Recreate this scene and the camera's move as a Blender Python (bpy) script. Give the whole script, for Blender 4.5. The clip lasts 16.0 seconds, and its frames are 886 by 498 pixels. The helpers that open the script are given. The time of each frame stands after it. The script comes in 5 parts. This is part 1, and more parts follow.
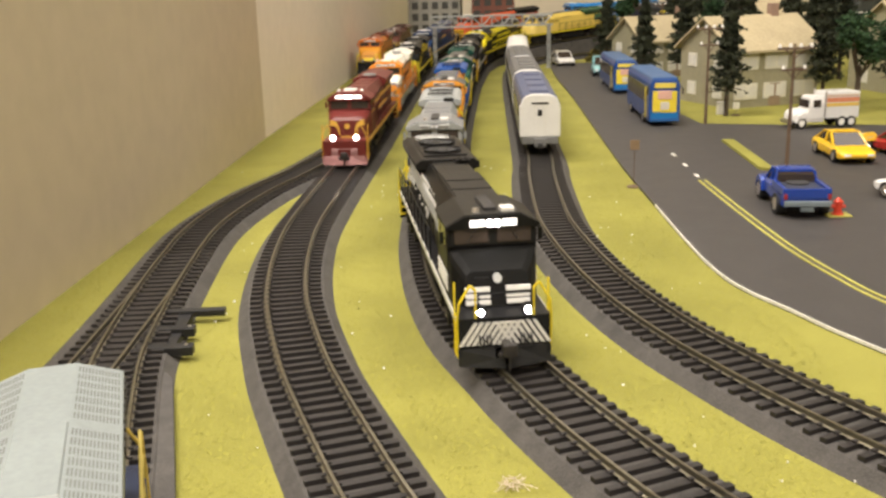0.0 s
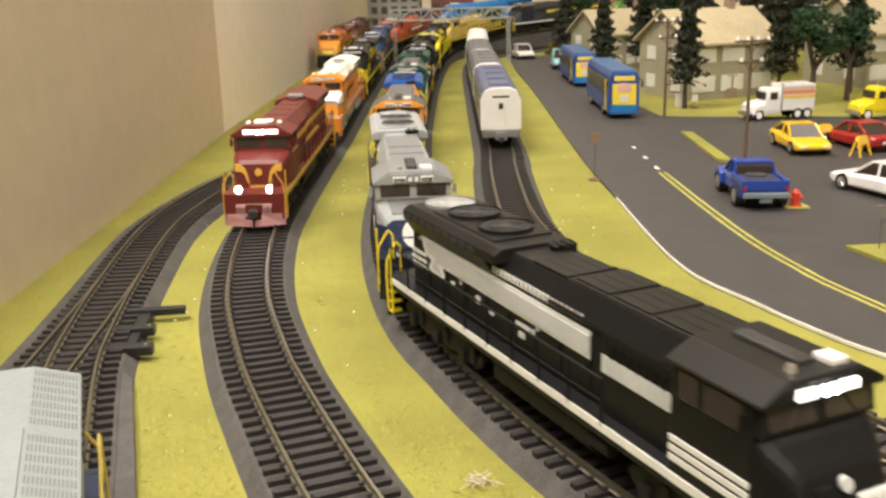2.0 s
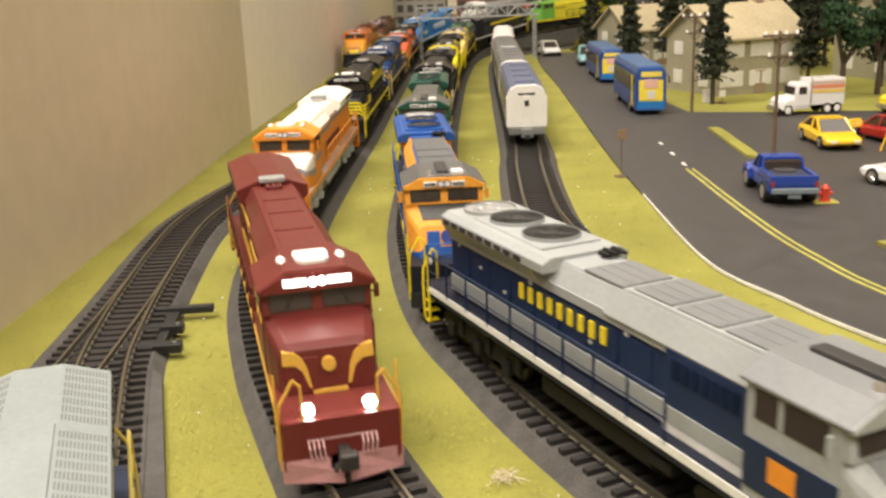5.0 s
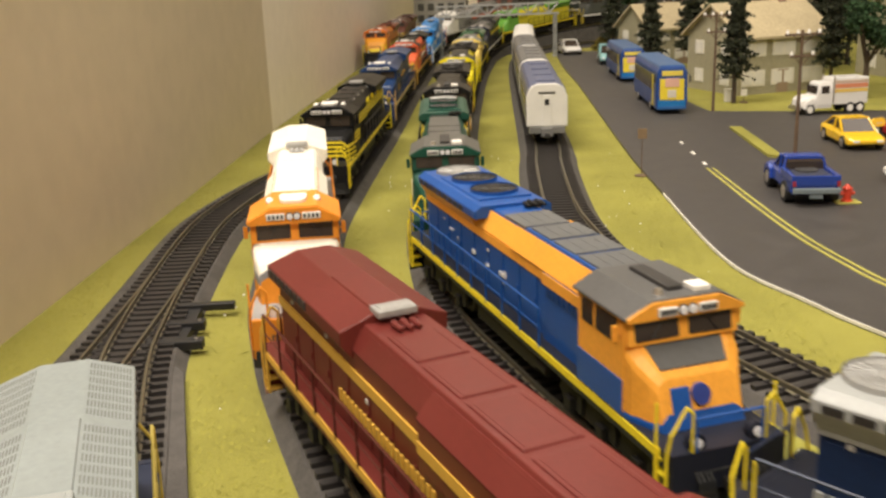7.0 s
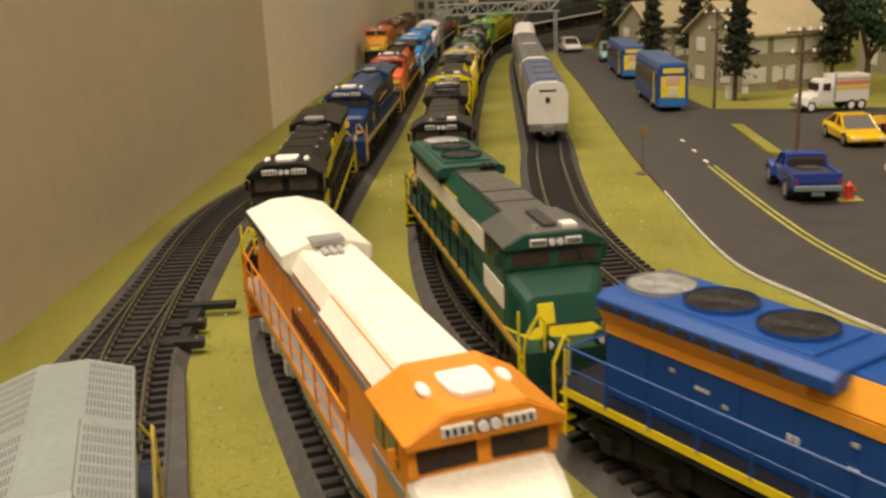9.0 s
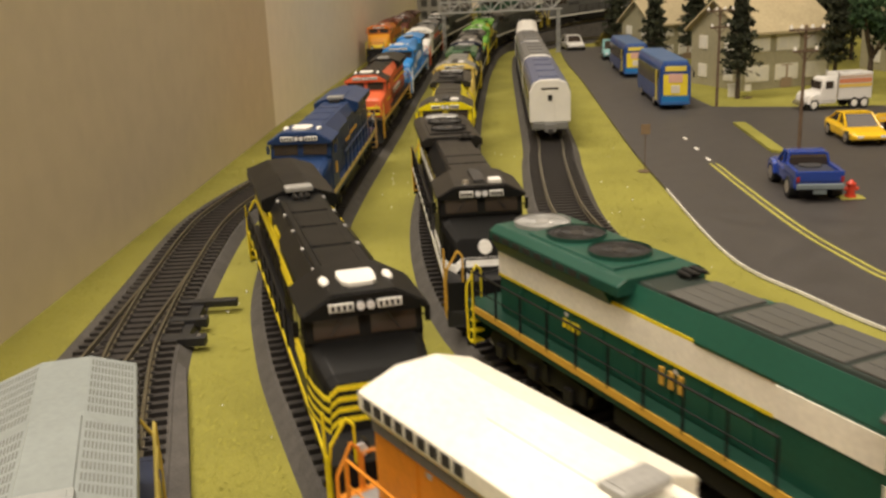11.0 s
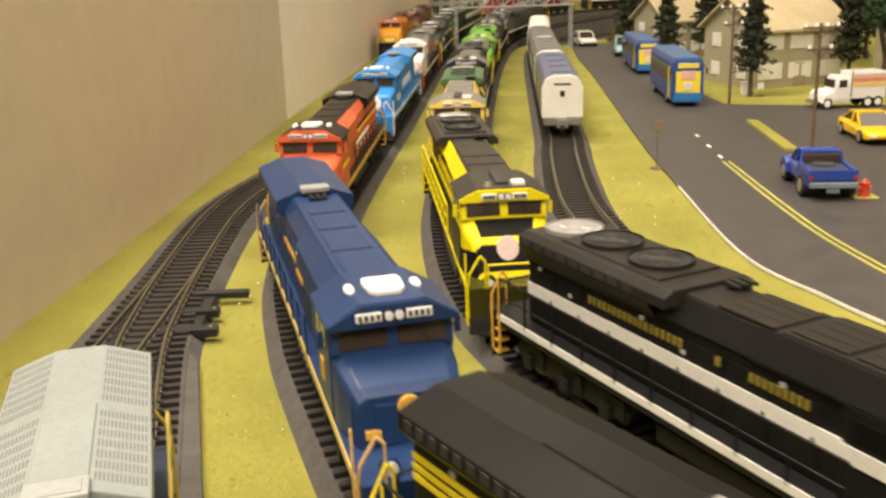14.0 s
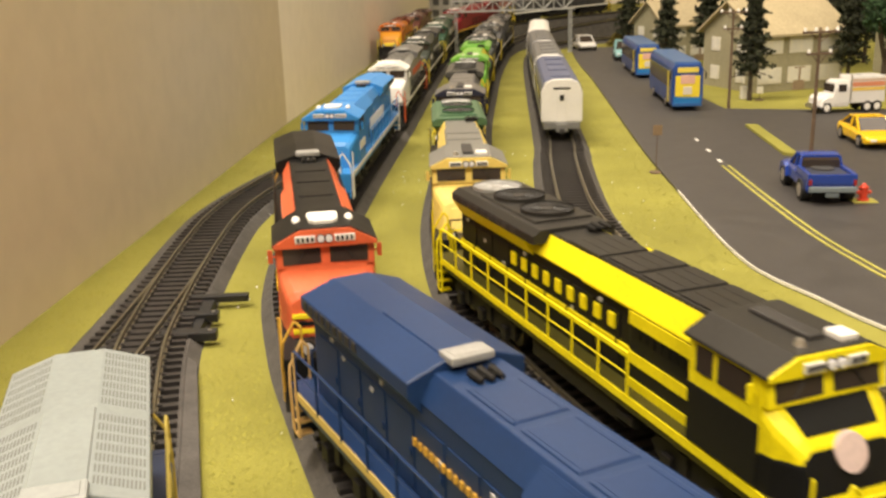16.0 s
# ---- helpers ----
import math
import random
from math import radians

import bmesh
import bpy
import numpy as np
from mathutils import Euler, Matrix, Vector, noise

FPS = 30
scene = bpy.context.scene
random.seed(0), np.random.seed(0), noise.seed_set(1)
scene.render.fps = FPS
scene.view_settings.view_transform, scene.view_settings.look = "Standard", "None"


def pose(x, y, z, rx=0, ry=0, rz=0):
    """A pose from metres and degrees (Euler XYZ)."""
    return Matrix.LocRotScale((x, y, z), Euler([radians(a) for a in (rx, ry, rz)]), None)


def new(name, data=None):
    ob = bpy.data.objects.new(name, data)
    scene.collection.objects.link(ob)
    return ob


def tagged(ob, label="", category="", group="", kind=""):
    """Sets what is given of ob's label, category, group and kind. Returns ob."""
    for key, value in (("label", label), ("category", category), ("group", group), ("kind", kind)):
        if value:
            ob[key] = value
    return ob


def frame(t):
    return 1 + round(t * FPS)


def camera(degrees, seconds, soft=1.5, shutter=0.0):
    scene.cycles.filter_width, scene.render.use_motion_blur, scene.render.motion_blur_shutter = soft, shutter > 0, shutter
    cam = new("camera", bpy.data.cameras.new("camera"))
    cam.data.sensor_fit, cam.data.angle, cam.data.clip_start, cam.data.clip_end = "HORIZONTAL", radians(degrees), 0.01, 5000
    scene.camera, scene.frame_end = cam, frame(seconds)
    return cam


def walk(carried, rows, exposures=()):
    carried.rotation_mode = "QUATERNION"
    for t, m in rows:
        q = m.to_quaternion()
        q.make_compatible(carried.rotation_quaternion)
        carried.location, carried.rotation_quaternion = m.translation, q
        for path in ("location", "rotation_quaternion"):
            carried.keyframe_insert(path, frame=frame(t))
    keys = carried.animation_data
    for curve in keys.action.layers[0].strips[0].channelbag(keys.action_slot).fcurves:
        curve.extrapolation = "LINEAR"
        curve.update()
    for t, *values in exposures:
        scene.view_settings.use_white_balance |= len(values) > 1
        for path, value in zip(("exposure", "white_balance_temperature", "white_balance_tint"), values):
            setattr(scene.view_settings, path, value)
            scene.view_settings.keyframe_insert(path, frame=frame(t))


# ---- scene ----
from collections import OrderedDict

cam = camera(49.0, 16.0, soft=2.7, shutter=0.5)
walk(cam, [
    (0, pose(-0.0000, 0.0000, 0.1420, 74.40, 1.40, -0.00)),
    (0.5, pose(0.0001, 0.0002, 0.1422, 74.33, 1.02, -1.30)),
    (1, pose(0.0008, 0.0013, 0.1420, 74.17, 1.15, -2.30)),
    (1.5, pose(0.0010, 0.0009, 0.1426, 73.92, 1.25, -2.81)),
    (2, pose(-0.0005, 0.0022, 0.1422, 73.95, 1.34, -2.34)),
    (2.5, pose(-0.0008, 0.0017, 0.1420, 73.95, 1.33, -2.01)),
    (3, pose(0.0005, 0.0015, 0.1421, 73.87, 1.56, -1.56)),
    (3.5, pose(0.0001, 0.0014, 0.1423, 73.78, 1.86, -1.16)),
    (4, pose(0.0004, 0.0015, 0.1420, 73.81, 2.05, -1.17)),
    (6.5, pose(-0.0005, 0.0007, 0.1427, 73.90, 2.03, -0.01)),
    (7, pose(-0.0001, -0.0000, 0.1427, 73.82, 2.11, 0.29)),
    (7.5, pose(0.0002, 0.0001, 0.1428, 73.70, 2.08, 0.56)),
    (8, pose(-0.0005, 0.0009, 0.1423, 73.72, 1.98, 0.56)),
    (8.5, pose(0.0001, 0.0010, 0.1426, 73.66, 2.13, 0.49)),
    (9, pose(-0.0001, 0.0010, 0.1425, 73.72, 2.24, 0.31)),
    (11.5, pose(0.0006, 0.0003, 0.1428, 73.55, 2.26, 0.65)),
    (12, pose(0.0007, 0.0003, 0.1430, 73.51, 2.24, 0.88)),
    (12.5, pose(-0.0007, 0.0018, 0.1423, 73.48, 2.00, 0.86)),
    (13, pose(-0.0004, 0.0004, 0.1419, 73.51, 2.01, 1.00)),
    (13.5, pose(-0.0009, 0.0002, 0.1425, 73.34, 1.77, 1.15)),
    (14, pose(-0.0011, 0.0004, 0.1423, 73.33, 1.72, 1.15)),
    (14.5, pose(-0.0016, 0.0007, 0.1422, 73.42, 1.85, 1.06)),
    (15, pose(-0.0007, -0.0003, 0.1424, 73.51, 1.84, 1.10)),
    (15.5, pose(-0.0009, -0.0002, 0.1429, 73.47, 1.81, 1.09)),
    (16, pose(-0.0009, 0.0003, 0.1424, 73.55, 1.66, 1.15)),
], exposures=[(0, 0.03, 6450, 10), (2, 0.1, 6450, 10), (4, 0.14, 6500, 10), (6.5, -0.1, 6700, 10), (7.5, -0.25, 6900, 10), (8.5, -0.45, 7300, 11), (9, -0.62, 7500, 11),
                (11.5, -0.35, 7100, 10), (12, -0.05, 7100, 10), (12.5, 0.1, 7100, 10), (14, 0.15, 7200, 10), (15, 0.15, 7200, 10), (16, 0.05, 7300, 10)])

# ---- light: warm ceiling panels of the room, none of them seen ----
world = bpy.data.worlds.new("room_world")
scene.world = world
world.use_nodes = True
world.node_tree.nodes["Background"].inputs[0].default_value = (1.0, 0.92, 0.8, 1)
world.node_tree.nodes["Background"].inputs[1].default_value = 0.3


def unseen_ceiling_lamp(x, y, z, power, sx, sy):
    d = bpy.data.lights.new("unseen_ceiling_lamp", "AREA")
    d.shape, d.size, d.size_y, d.energy = "RECTANGLE", sx, sy, power
    d.color = (1.0, 0.915, 0.82)
    ob = new("unseen_ceiling_lamp", d)
    ob.matrix_world = pose(x, y, z)
    return ob


unseen_ceiling_lamp(-0.50, 0.50, 1.48, 40.0, 0.90, 0.90)
# far, front and right lamps, added as fill
unseen_ceiling_lamp(0.10, 2.30, 1.48, 6.0, 0.60, 0.40)
unseen_ceiling_lamp(0.10, -0.95, 1.48, 46.0, 1.60, 0.80)
unseen_ceiling_lamp(0.95, 0.60, 1.48, 13.0, 1.00, 1.00)


# ---- materials ----
MATS = {}


def nodes_of(name):
    m = bpy.data.materials.new(name)
    m.use_nodes = True
    nt = m.node_tree
    return m, nt, nt.nodes["Principled BSDF"]


def paint(rgb, rough=0.42, grain=0.10, size=900.0, metal=0.0, bump=0.0, glow=0.0, spread=None, coat=0.0, sheen=0.5, broad_scale=14.0):
    """Surface with colour mottling at two scales, uneven gloss and fine relief."""
    key = (rgb, rough, grain, size, metal, bump, glow, spread, coat, sheen, broad_scale)
    if key in MATS:
        return MATS[key]
    m, nt, b = nodes_of("paint")
    co = nt.nodes.new("ShaderNodeTexCoord")
    fine, broad = nt.nodes.new("ShaderNodeTexNoise"), nt.nodes.new("ShaderNodeTexNoise")
    fine.inputs["Scale"].default_value, broad.inputs["Scale"].default_value = size, size / broad_scale
    fine.inputs["Detail"].default_value = broad.inputs["Detail"].default_value = 3
    for n in (fine, broad):
        nt.links.new(co.outputs["Object"], n.inputs["Vector"])
    add = nt.nodes.new("ShaderNodeMath")
    add.operation = "ADD"
    nt.links.new(fine.outputs["Fac"], add.inputs[0])
    nt.links.new(broad.outputs["Fac"], add.inputs[1])
    ramp = nt.nodes.new("ShaderNodeMapRange")
    ramp.inputs["From Min"].default_value, ramp.inputs["From Max"].default_value = 0.7, 1.3
    nt.links.new(add.outputs[0], ramp.inputs["Value"])
    mix = nt.nodes.new("ShaderNodeMix")
    mix.data_type = "RGBA"
    lo = tuple(c * (1 - grain) for c in rgb)
    hi = tuple(min(1.0, c * (1 + grain)) for c in (spread or rgb))
    mix.inputs["A"].default_value, mix.inputs["B"].default_value = (*lo, 1), (*hi, 1)
    nt.links.new(ramp.outputs[0], mix.inputs["Factor"])
    nt.links.new(mix.outputs["Result"], b.inputs["Base Color"])
    rr = nt.nodes.new("ShaderNodeMapRange")
    rr.inputs["To Min"].default_value, rr.inputs["To Max"].default_value = max(0.02, rough - 0.08), min(1, rough + 0.08)
    nt.links.new(broad.outputs["Fac"], rr.inputs["Value"])
    nt.links.new(rr.outputs[0], b.inputs["Roughness"])
    b.inputs["Metallic"].default_value = metal
    b.inputs["Coat Weight"].default_value = coat
    b.inputs["Specular IOR Level"].default_value = sheen
    if bump:
        bn = nt.nodes.new("ShaderNodeBump")
        bn.inputs["Strength"].default_value, bn.inputs["Distance"].default_value = 0.8, bump
        nt.links.new(fine.outputs["Fac"], bn.inputs["Height"])
        nt.links.new(bn.outputs[0], b.inputs["Normal"])
    if glow:
        b.inputs["Emission Color"].default_value = (*rgb, 1)
        b.inputs["Emission Strength"].default_value = glow
    MATS[key] = m
    return m


def glassy(rgb=(0.03, 0.03, 0.035)):
    return paint(rgb, 0.12, 0.05)


GRASS = paint((0.25, 0.238, 0.040), 0.95, 0.18, 1800.0, bump=0.0010, spread=(0.30, 0.282, 0.055), broad_scale=120.0)
ROADBED = paint((0.072, 0.066, 0.061), 0.92, 0.35, 1600.0, bump=0.0004)
TIE = paint((0.020, 0.017, 0.016), 0.55, 0.3, 1200.0, bump=0.0001)
RAIL = paint((0.25, 0.228, 0.170), 0.32, 0.12, 700.0, metal=0.85)
ASPHALT = paint((0.052, 0.048, 0.046), 0.55, 0.18, 900.0, bump=0.0001)
WHITE_LINE = paint((0.75, 0.73, 0.68), 0.7, 0.15)
YELLOW_LINE = paint((0.40, 0.37, 0.08), 0.7, 0.18)
# tan of the near board, with the shade on that side put in
WALL_TAN_SHADED = paint((0.61, 0.52, 0.37), 0.8, 0.05, 60.0, bump=0.0002)
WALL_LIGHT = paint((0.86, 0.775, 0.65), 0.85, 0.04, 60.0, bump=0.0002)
CEILING = paint((0.78, 0.72, 0.62), 0.9, 0.03, 60.0)
BLACK = paint((0.012, 0.012, 0.013), 0.5, 0.2)
DARK = paint((0.03, 0.028, 0.027), 0.55, 0.25)
GLASS = glassy((0.045, 0.034, 0.028))
CHROME = paint((0.65, 0.62, 0.58), 0.3, 0.1, metal=0.9)
LAMP_ON = paint((1.0, 0.95, 0.94), 0.3, 0.0, glow=34.0)
BOARD_ON = paint((1.0, 0.95, 0.90), 0.3, 0.0, glow=2.2)
LAMP_OFF = paint((0.75, 0.75, 0.78), 0.2, 0.05)
WHITE = paint((0.80, 0.78, 0.74), 0.4, 0.06)


# ---- mesh helpers (thing space in millimetres) ----
def part(name, bm, material, parent=None, label="", smooth=False, scale=0.001):
    me = bpy.data.meshes.new(name)
    bmesh.ops.recalc_face_normals(bm, faces=bm.faces)
    bm.transform(Matrix.Scale(scale, 4))
    bm.to_mesh(me)
    bm.free()
    me.materials.append(material)
    if smooth:
        me.polygons.foreach_set("use_smooth", [True] * len(me.polygons))
    ob = new(name, me)
    ob.parent = parent
    if label:
        ob["label"] = label
    return ob


def thing(name, label, category, group="", kind="", at=None):
    ob = tagged(new(name), label, category, group, kind)
    ob.empty_display_size = 0.01
    if at is not None:
        ob.matrix_basis = at
    return ob


def box(bm, x0, x1, y0, y1, z0, z1, bevel=0.0):
    vs = [bm.verts.new((x, y, z)) for z in (z0, z1) for y in (y0, y1) for x in (x0, x1)]
    fs = [(0, 2, 3, 1), (4, 5, 7, 6), (0, 1, 5, 4), (2, 6, 7, 3), (0, 4, 6, 2), (1, 3, 7, 5)]
    faces = [bm.faces.new([vs[i] for i in f]) for f in fs]
    if bevel:
        es = list({e for f in faces for e in f.edges})
        bmesh.ops.bevel(bm, geom=es, offset=bevel, segments=2, affect="EDGES", profile=0.6)
    return bm


def prism(bm, profile, a0, a1, axis="y", bevel=0.0, squeeze=1.0, lift=0.0):
    """Extrudes a closed profile along an axis; profile is (x, z) along y, (y, z) along x, (x, y) along z. squeeze scales the far end."""
    def place(p, a, k):
        u, v = p[0] * k, p[1]
        return {"y": (u, a, v + (lift if k != 1.0 else 0)), "x": (a, p[0], v), "z": (u, v * k, a)}[axis]
    lo = [bm.verts.new(place(p, a0, 1.0)) for p in profile]
    hi = [bm.verts.new(place(p, a1, squeeze)) for p in profile]
    n = len(profile)
    faces = [bm.faces.new(lo[::-1]), bm.faces.new(hi)]
    faces += [bm.faces.new((lo[i], lo[(i + 1) % n], hi[(i + 1) % n], hi[i])) for i in range(n)]
    if bevel:
        es = list({e for f in faces for e in f.edges})
        bmesh.ops.bevel(bm, geom=es, offset=bevel, segments=2, affect="EDGES", profile=0.6)
    return bm


def cyl(bm, c, r, length, axis="z", n=16, r2=None):
    m = Matrix.Translation(c) @ {"z": Matrix.Identity(4), "x": Matrix.Rotation(math.pi / 2, 4, "Y"), "y": Matrix.Rotation(math.pi / 2, 4, "X")}[axis]
    bmesh.ops.create_cone(bm, cap_ends=True, segments=n, radius1=r, radius2=r if r2 is None else r2, depth=length, matrix=m)
    return bm


def bar(bm, a, b, r=0.35, n=5):
    a, b = Vector(a), Vector(b)
    d = b - a
    m = Matrix.Translation((a + b) / 2) @ d.to_track_quat("Z", "Y").to_matrix().to_4x4()
    bmesh.ops.create_cone(bm, cap_ends=True, segments=n, radius1=r, radius2=r, depth=d.length, matrix=m)
    return bm


def ribbon(bm, pts, r=0.35):
    for a, b in zip(pts[:-1], pts[1:]):
        bar(bm, a, b, r)
    return bm


def B():
    return bmesh.new()


# ---- track plan (metres) ----
class Line:
    """A smooth line through a few plan points, with its length; runs towards the viewer."""

    def __init__(self, pts, near_turn=0.0, near_len=0.0, far_turn=0.0, far_len=0.0, far_end=0.0):
        pts = [Vector((*p, 0.0)) if len(p) == 2 else Vector(p) for p in pts]
        out = []
        ext = [2 * pts[0] - pts[1]] + pts + [2 * pts[-1] - pts[-2]]
        for i in range(1, len(ext) - 2):
            p0, p1, p2, p3 = ext[i - 1:i + 3]
            for k in range(24):
                t = k / 24
                out.append(0.5 * ((2 * p1) + (p2 - p0) * t + (2 * p0 - 5 * p1 + 4 * p2 - p3) * t * t + (3 * p1 - p0 - 3 * p2 + p3) * t ** 3))
        out.append(pts[-1])
        if near_len:
            d = (out[-1] - out[-4]).normalized()
            a, p, step = math.atan2(d.y, d.x), out[-1], 0.008
            for k in range(int(near_len / step)):
                a += step * near_turn
                p = p + Vector((math.cos(a), math.sin(a), 0)) * step
                out.append(p)
        self.p = [v for i, v in enumerate(out) if i == 0 or (v - out[i - 1]).length > 1e-5]
        self.s = [0.0]
        for a, b in zip(self.p[:-1], self.p[1:]):
            self.s.append(self.s[-1] + (b - a).length)
        self.sa = np.array(self.s)
        self.pa = np.array([tuple(v) for v in self.p])
        self.length = self.s[-1]

    def at(self, s):
        if s < 0:
            d = (self.p[1] - self.p[0]).normalized()
            return self.p[0] + d * s
        if s > self.length:
            d = (self.p[-1] - self.p[-2]).normalized()
            return self.p[-1] + d * (s - self.length)
        return Vector([float(np.interp(s, self.sa, self.pa[:, i])) for i in range(3)])

    def side(self, s):
        d = self.at(s + 0.002) - self.at(s - 0.002)
        return Vector((d.y, -d.x, 0)).normalized()

    def near(self, x, y):
        return self.s[int(np.argmin((self.pa[:, 0] - x) ** 2 + (self.pa[:, 1] - y) ** 2))]

    def ride(self, s, half=0.076, lift=0.008):
        a, b = self.at(s + half), self.at(s - half)
        f = (a - b).normalized()
        r = f.cross(Vector((0, 0, 1))).normalized()
        u = r.cross(f)
        m = Matrix((r, f, u)).transposed().to_4x4()
        m.translation = (a + b) / 2 + Vector((0, 0, lift))
        return m


LINE_SIDING = Line([(-0.0657, 0.9265), (-0.0845, 0.8318), (-0.0985, 0.7554), (-0.1115, 0.6982), (-0.1255, 0.6506), (-0.1367, 0.5926), (-0.1417, 0.5438), (-0.1407, 0.4943),
                    (-0.1357, 0.4247), (-0.1306, 0.3749), (-0.1240, 0.3302), (-0.1055, 0.2554), (-0.0935, 0.2058), (-0.0805, 0.1516)], 1.2, 0.35)
LINE_BRANCH = Line([(-0.1407, 0.4943, -0.0004), (-0.1367, 0.4247, -0.0004), (-0.1346, 0.3752, -0.0004), (-0.1327, 0.3159, -0.0004), (-0.1306, 0.2466, -0.0004), (-0.1296, 0.1480, -0.0004), (-0.128, 0.02, -0.0004)])
LINE_OUTER = Line([(2.6, 2.14, 0.030), (1.6, 2.14, 0.030), (0.9, 2.12, 0.030), (0.45, 2.07, 0.030), (0.22, 1.99, 0.026), (0.075, 1.88, 0.018), (-0.001, 1.74, 0.009), (-0.029, 1.60, 0.003), (-0.0398, 1.4520), (-0.0509, 1.2635),
                   (-0.0598, 1.0716), (-0.0687, 0.8587), (-0.0781, 0.6842), (-0.0822, 0.5968), (-0.0838, 0.5334), (-0.0812, 0.4784), (-0.0764, 0.4329), (-0.0699, 0.3944),
                   (-0.0580, 0.3458), (-0.0512, 0.3220), (-0.0397, 0.2874), (-0.0280, 0.2538)], 1.5, 1.5)
LINE_INNER = Line([(2.6, 2.02, 0.030), (1.6, 2.02, 0.030), (0.9, 2.00, 0.030), (0.50, 1.945, 0.030), (0.30, 1.870, 0.025), (0.16, 1.765, 0.016), (0.083, 1.655, 0.008), (0.052, 1.54, 0.002), (0.0389, 1.4293), (0.0227, 1.2461),
                   (0.0111, 1.0580), (0.0006, 0.8673), (-0.0052, 0.6753), (-0.0072, 0.5501), (-0.0042, 0.4765), (0.0025, 0.4142), (0.0121, 0.3654), (0.0251, 0.3262), (0.0326, 0.3037), (0.0426, 0.2773), (0.0521, 0.2549)], 2.0, 1.5)
LINE_COACH = Line([(0.9, 1.90), (0.52, 1.85), (0.34, 1.79), (0.205, 1.71), (0.138, 1.63), (0.114, 1.53), (0.0990, 1.3439), (0.0850, 1.0437), (0.0728, 0.7608), (0.0677, 0.6949), (0.0634, 0.6192), (0.0611, 0.5442), (0.0644, 0.4896),
                   (0.0704, 0.4386), (0.0789, 0.3952), (0.0901, 0.3554), (0.1045, 0.3185)], 2.0, 0.9)


def track(line, s0, s1, label, near0, near1, bed=0.0225):
    """Foam roadbed, two rails and sleepers. Sleepers between near0 and near1 are single pieces."""
    root = thing("track", label, "railway track", kind="structure")
    bm, prev = B(), None
    prof = [(-0.0225, 0.0), (-0.017, 0.0042), (bed - 0.0055, 0.0042), (bed, 0.0)]
    n = max(2, int((s1 - s0) / 0.012))
    for i in range(n + 1):
        s = s0 + (s1 - s0) * i / n
        c, d = line.at(s), line.side(s)
        row = [bm.verts.new(c + d * u + Vector((0, 0, z - (c.z + 0.001 if z == 0 else 0)))) for u, z in prof]
        if prev:
            for k in range(3):
                bm.faces.new((prev[k], prev[k + 1], row[k + 1], row[k]))
        prev = row
    part("roadbed", bm, ROADBED, root, "dark grey foam roadbed", scale=1.0)
    for sgn in (-1, 1):
        bm, prev = B(), None
        sec = [(-0.0012, 0.0060), (-0.0004, 0.0063), (-0.0005, 0.0075), (-0.0005, 0.0081), (0.0005, 0.0081), (0.0005, 0.0075), (0.0004, 0.0063), (0.0012, 0.0060)]
        for i in range(n + 1):
            s = s0 + (s1 - s0) * i / n
            c, d = line.at(s), line.side(s)
            row = [bm.verts.new(c + d * (sgn * 0.0088 + u) + Vector((0, 0, z))) for u, z in sec]
            if prev:
                for k in range(8):
                    bm.faces.new((prev[k], prev[(k + 1) % 8], row[(k + 1) % 8], row[k]))
            prev = row
        part("rail", bm, RAIL, root, "worn nickel-silver rail", scale=1.0)
    me = bpy.data.meshes.new("tie")
    bm = B()
    box(bm, -16, 16, -1.3, 1.3, 3.6, 5.9)
    for x in (-8.8, 8.8):
        box(bm, x - 2.3, x + 2.3, -0.7, 0.7, 5.9, 6.5)
    bm.transform(Matrix.Scale(0.001, 4))
    bm.to_mesh(me)
    bm.free()
    me.materials.append(TIE)
    pitch, rest = 0.0066, B()
    for i in range(int((s1 - s0) / pitch)):
        s = s0 + (i + 0.5) * pitch
        c, d = line.at(s), line.side(s)
        m = Matrix.Translation(c) @ Matrix.Rotation(math.atan2(d.y, d.x) + random.uniform(-0.02, 0.02), 4, "Z")
        if near0 < s < near1:
            ob = new("tie", me)
            ob.parent, ob.matrix_basis = root, m
        else:
            k = len(rest.verts)
            rest.from_mesh(me)
            rest.verts.ensure_lookup_table()
            for v in rest.verts[k:]:
                v.co = m @ v.co
    if len(rest.verts):
        ob = part("ties", rest, TIE, root, scale=1.0)
        ob["kind"] = "stuff"
    else:
        rest.free()
    return root


# ---- the room ----
def slab(name, x0, x1, y0, y1, z0, z1, mat, label, category):
    bm = B()
    box(bm, x0, x1, y0, y1, z0, z1)
    ob = part(name, bm, mat, None, label, scale=1.0)
    return tagged(ob, label, category, kind="structure")


def edge_wall(name, a, b, thick, z0, z1, mat, label):
    a, b = Vector((*a, 0)), Vector((*b, 0))
    d = (b - a).normalized()
    nrm = Vector((-d.y, d.x, 0)) * thick
    bm = B()
    prism(bm, [tuple(v.xy) for v in (a, b, b + nrm, a + nrm)], z0, z1, "z")
    ob = part(name, bm, mat, None, label, scale=1.0)
    return tagged(ob, label, "wall", kind="structure")


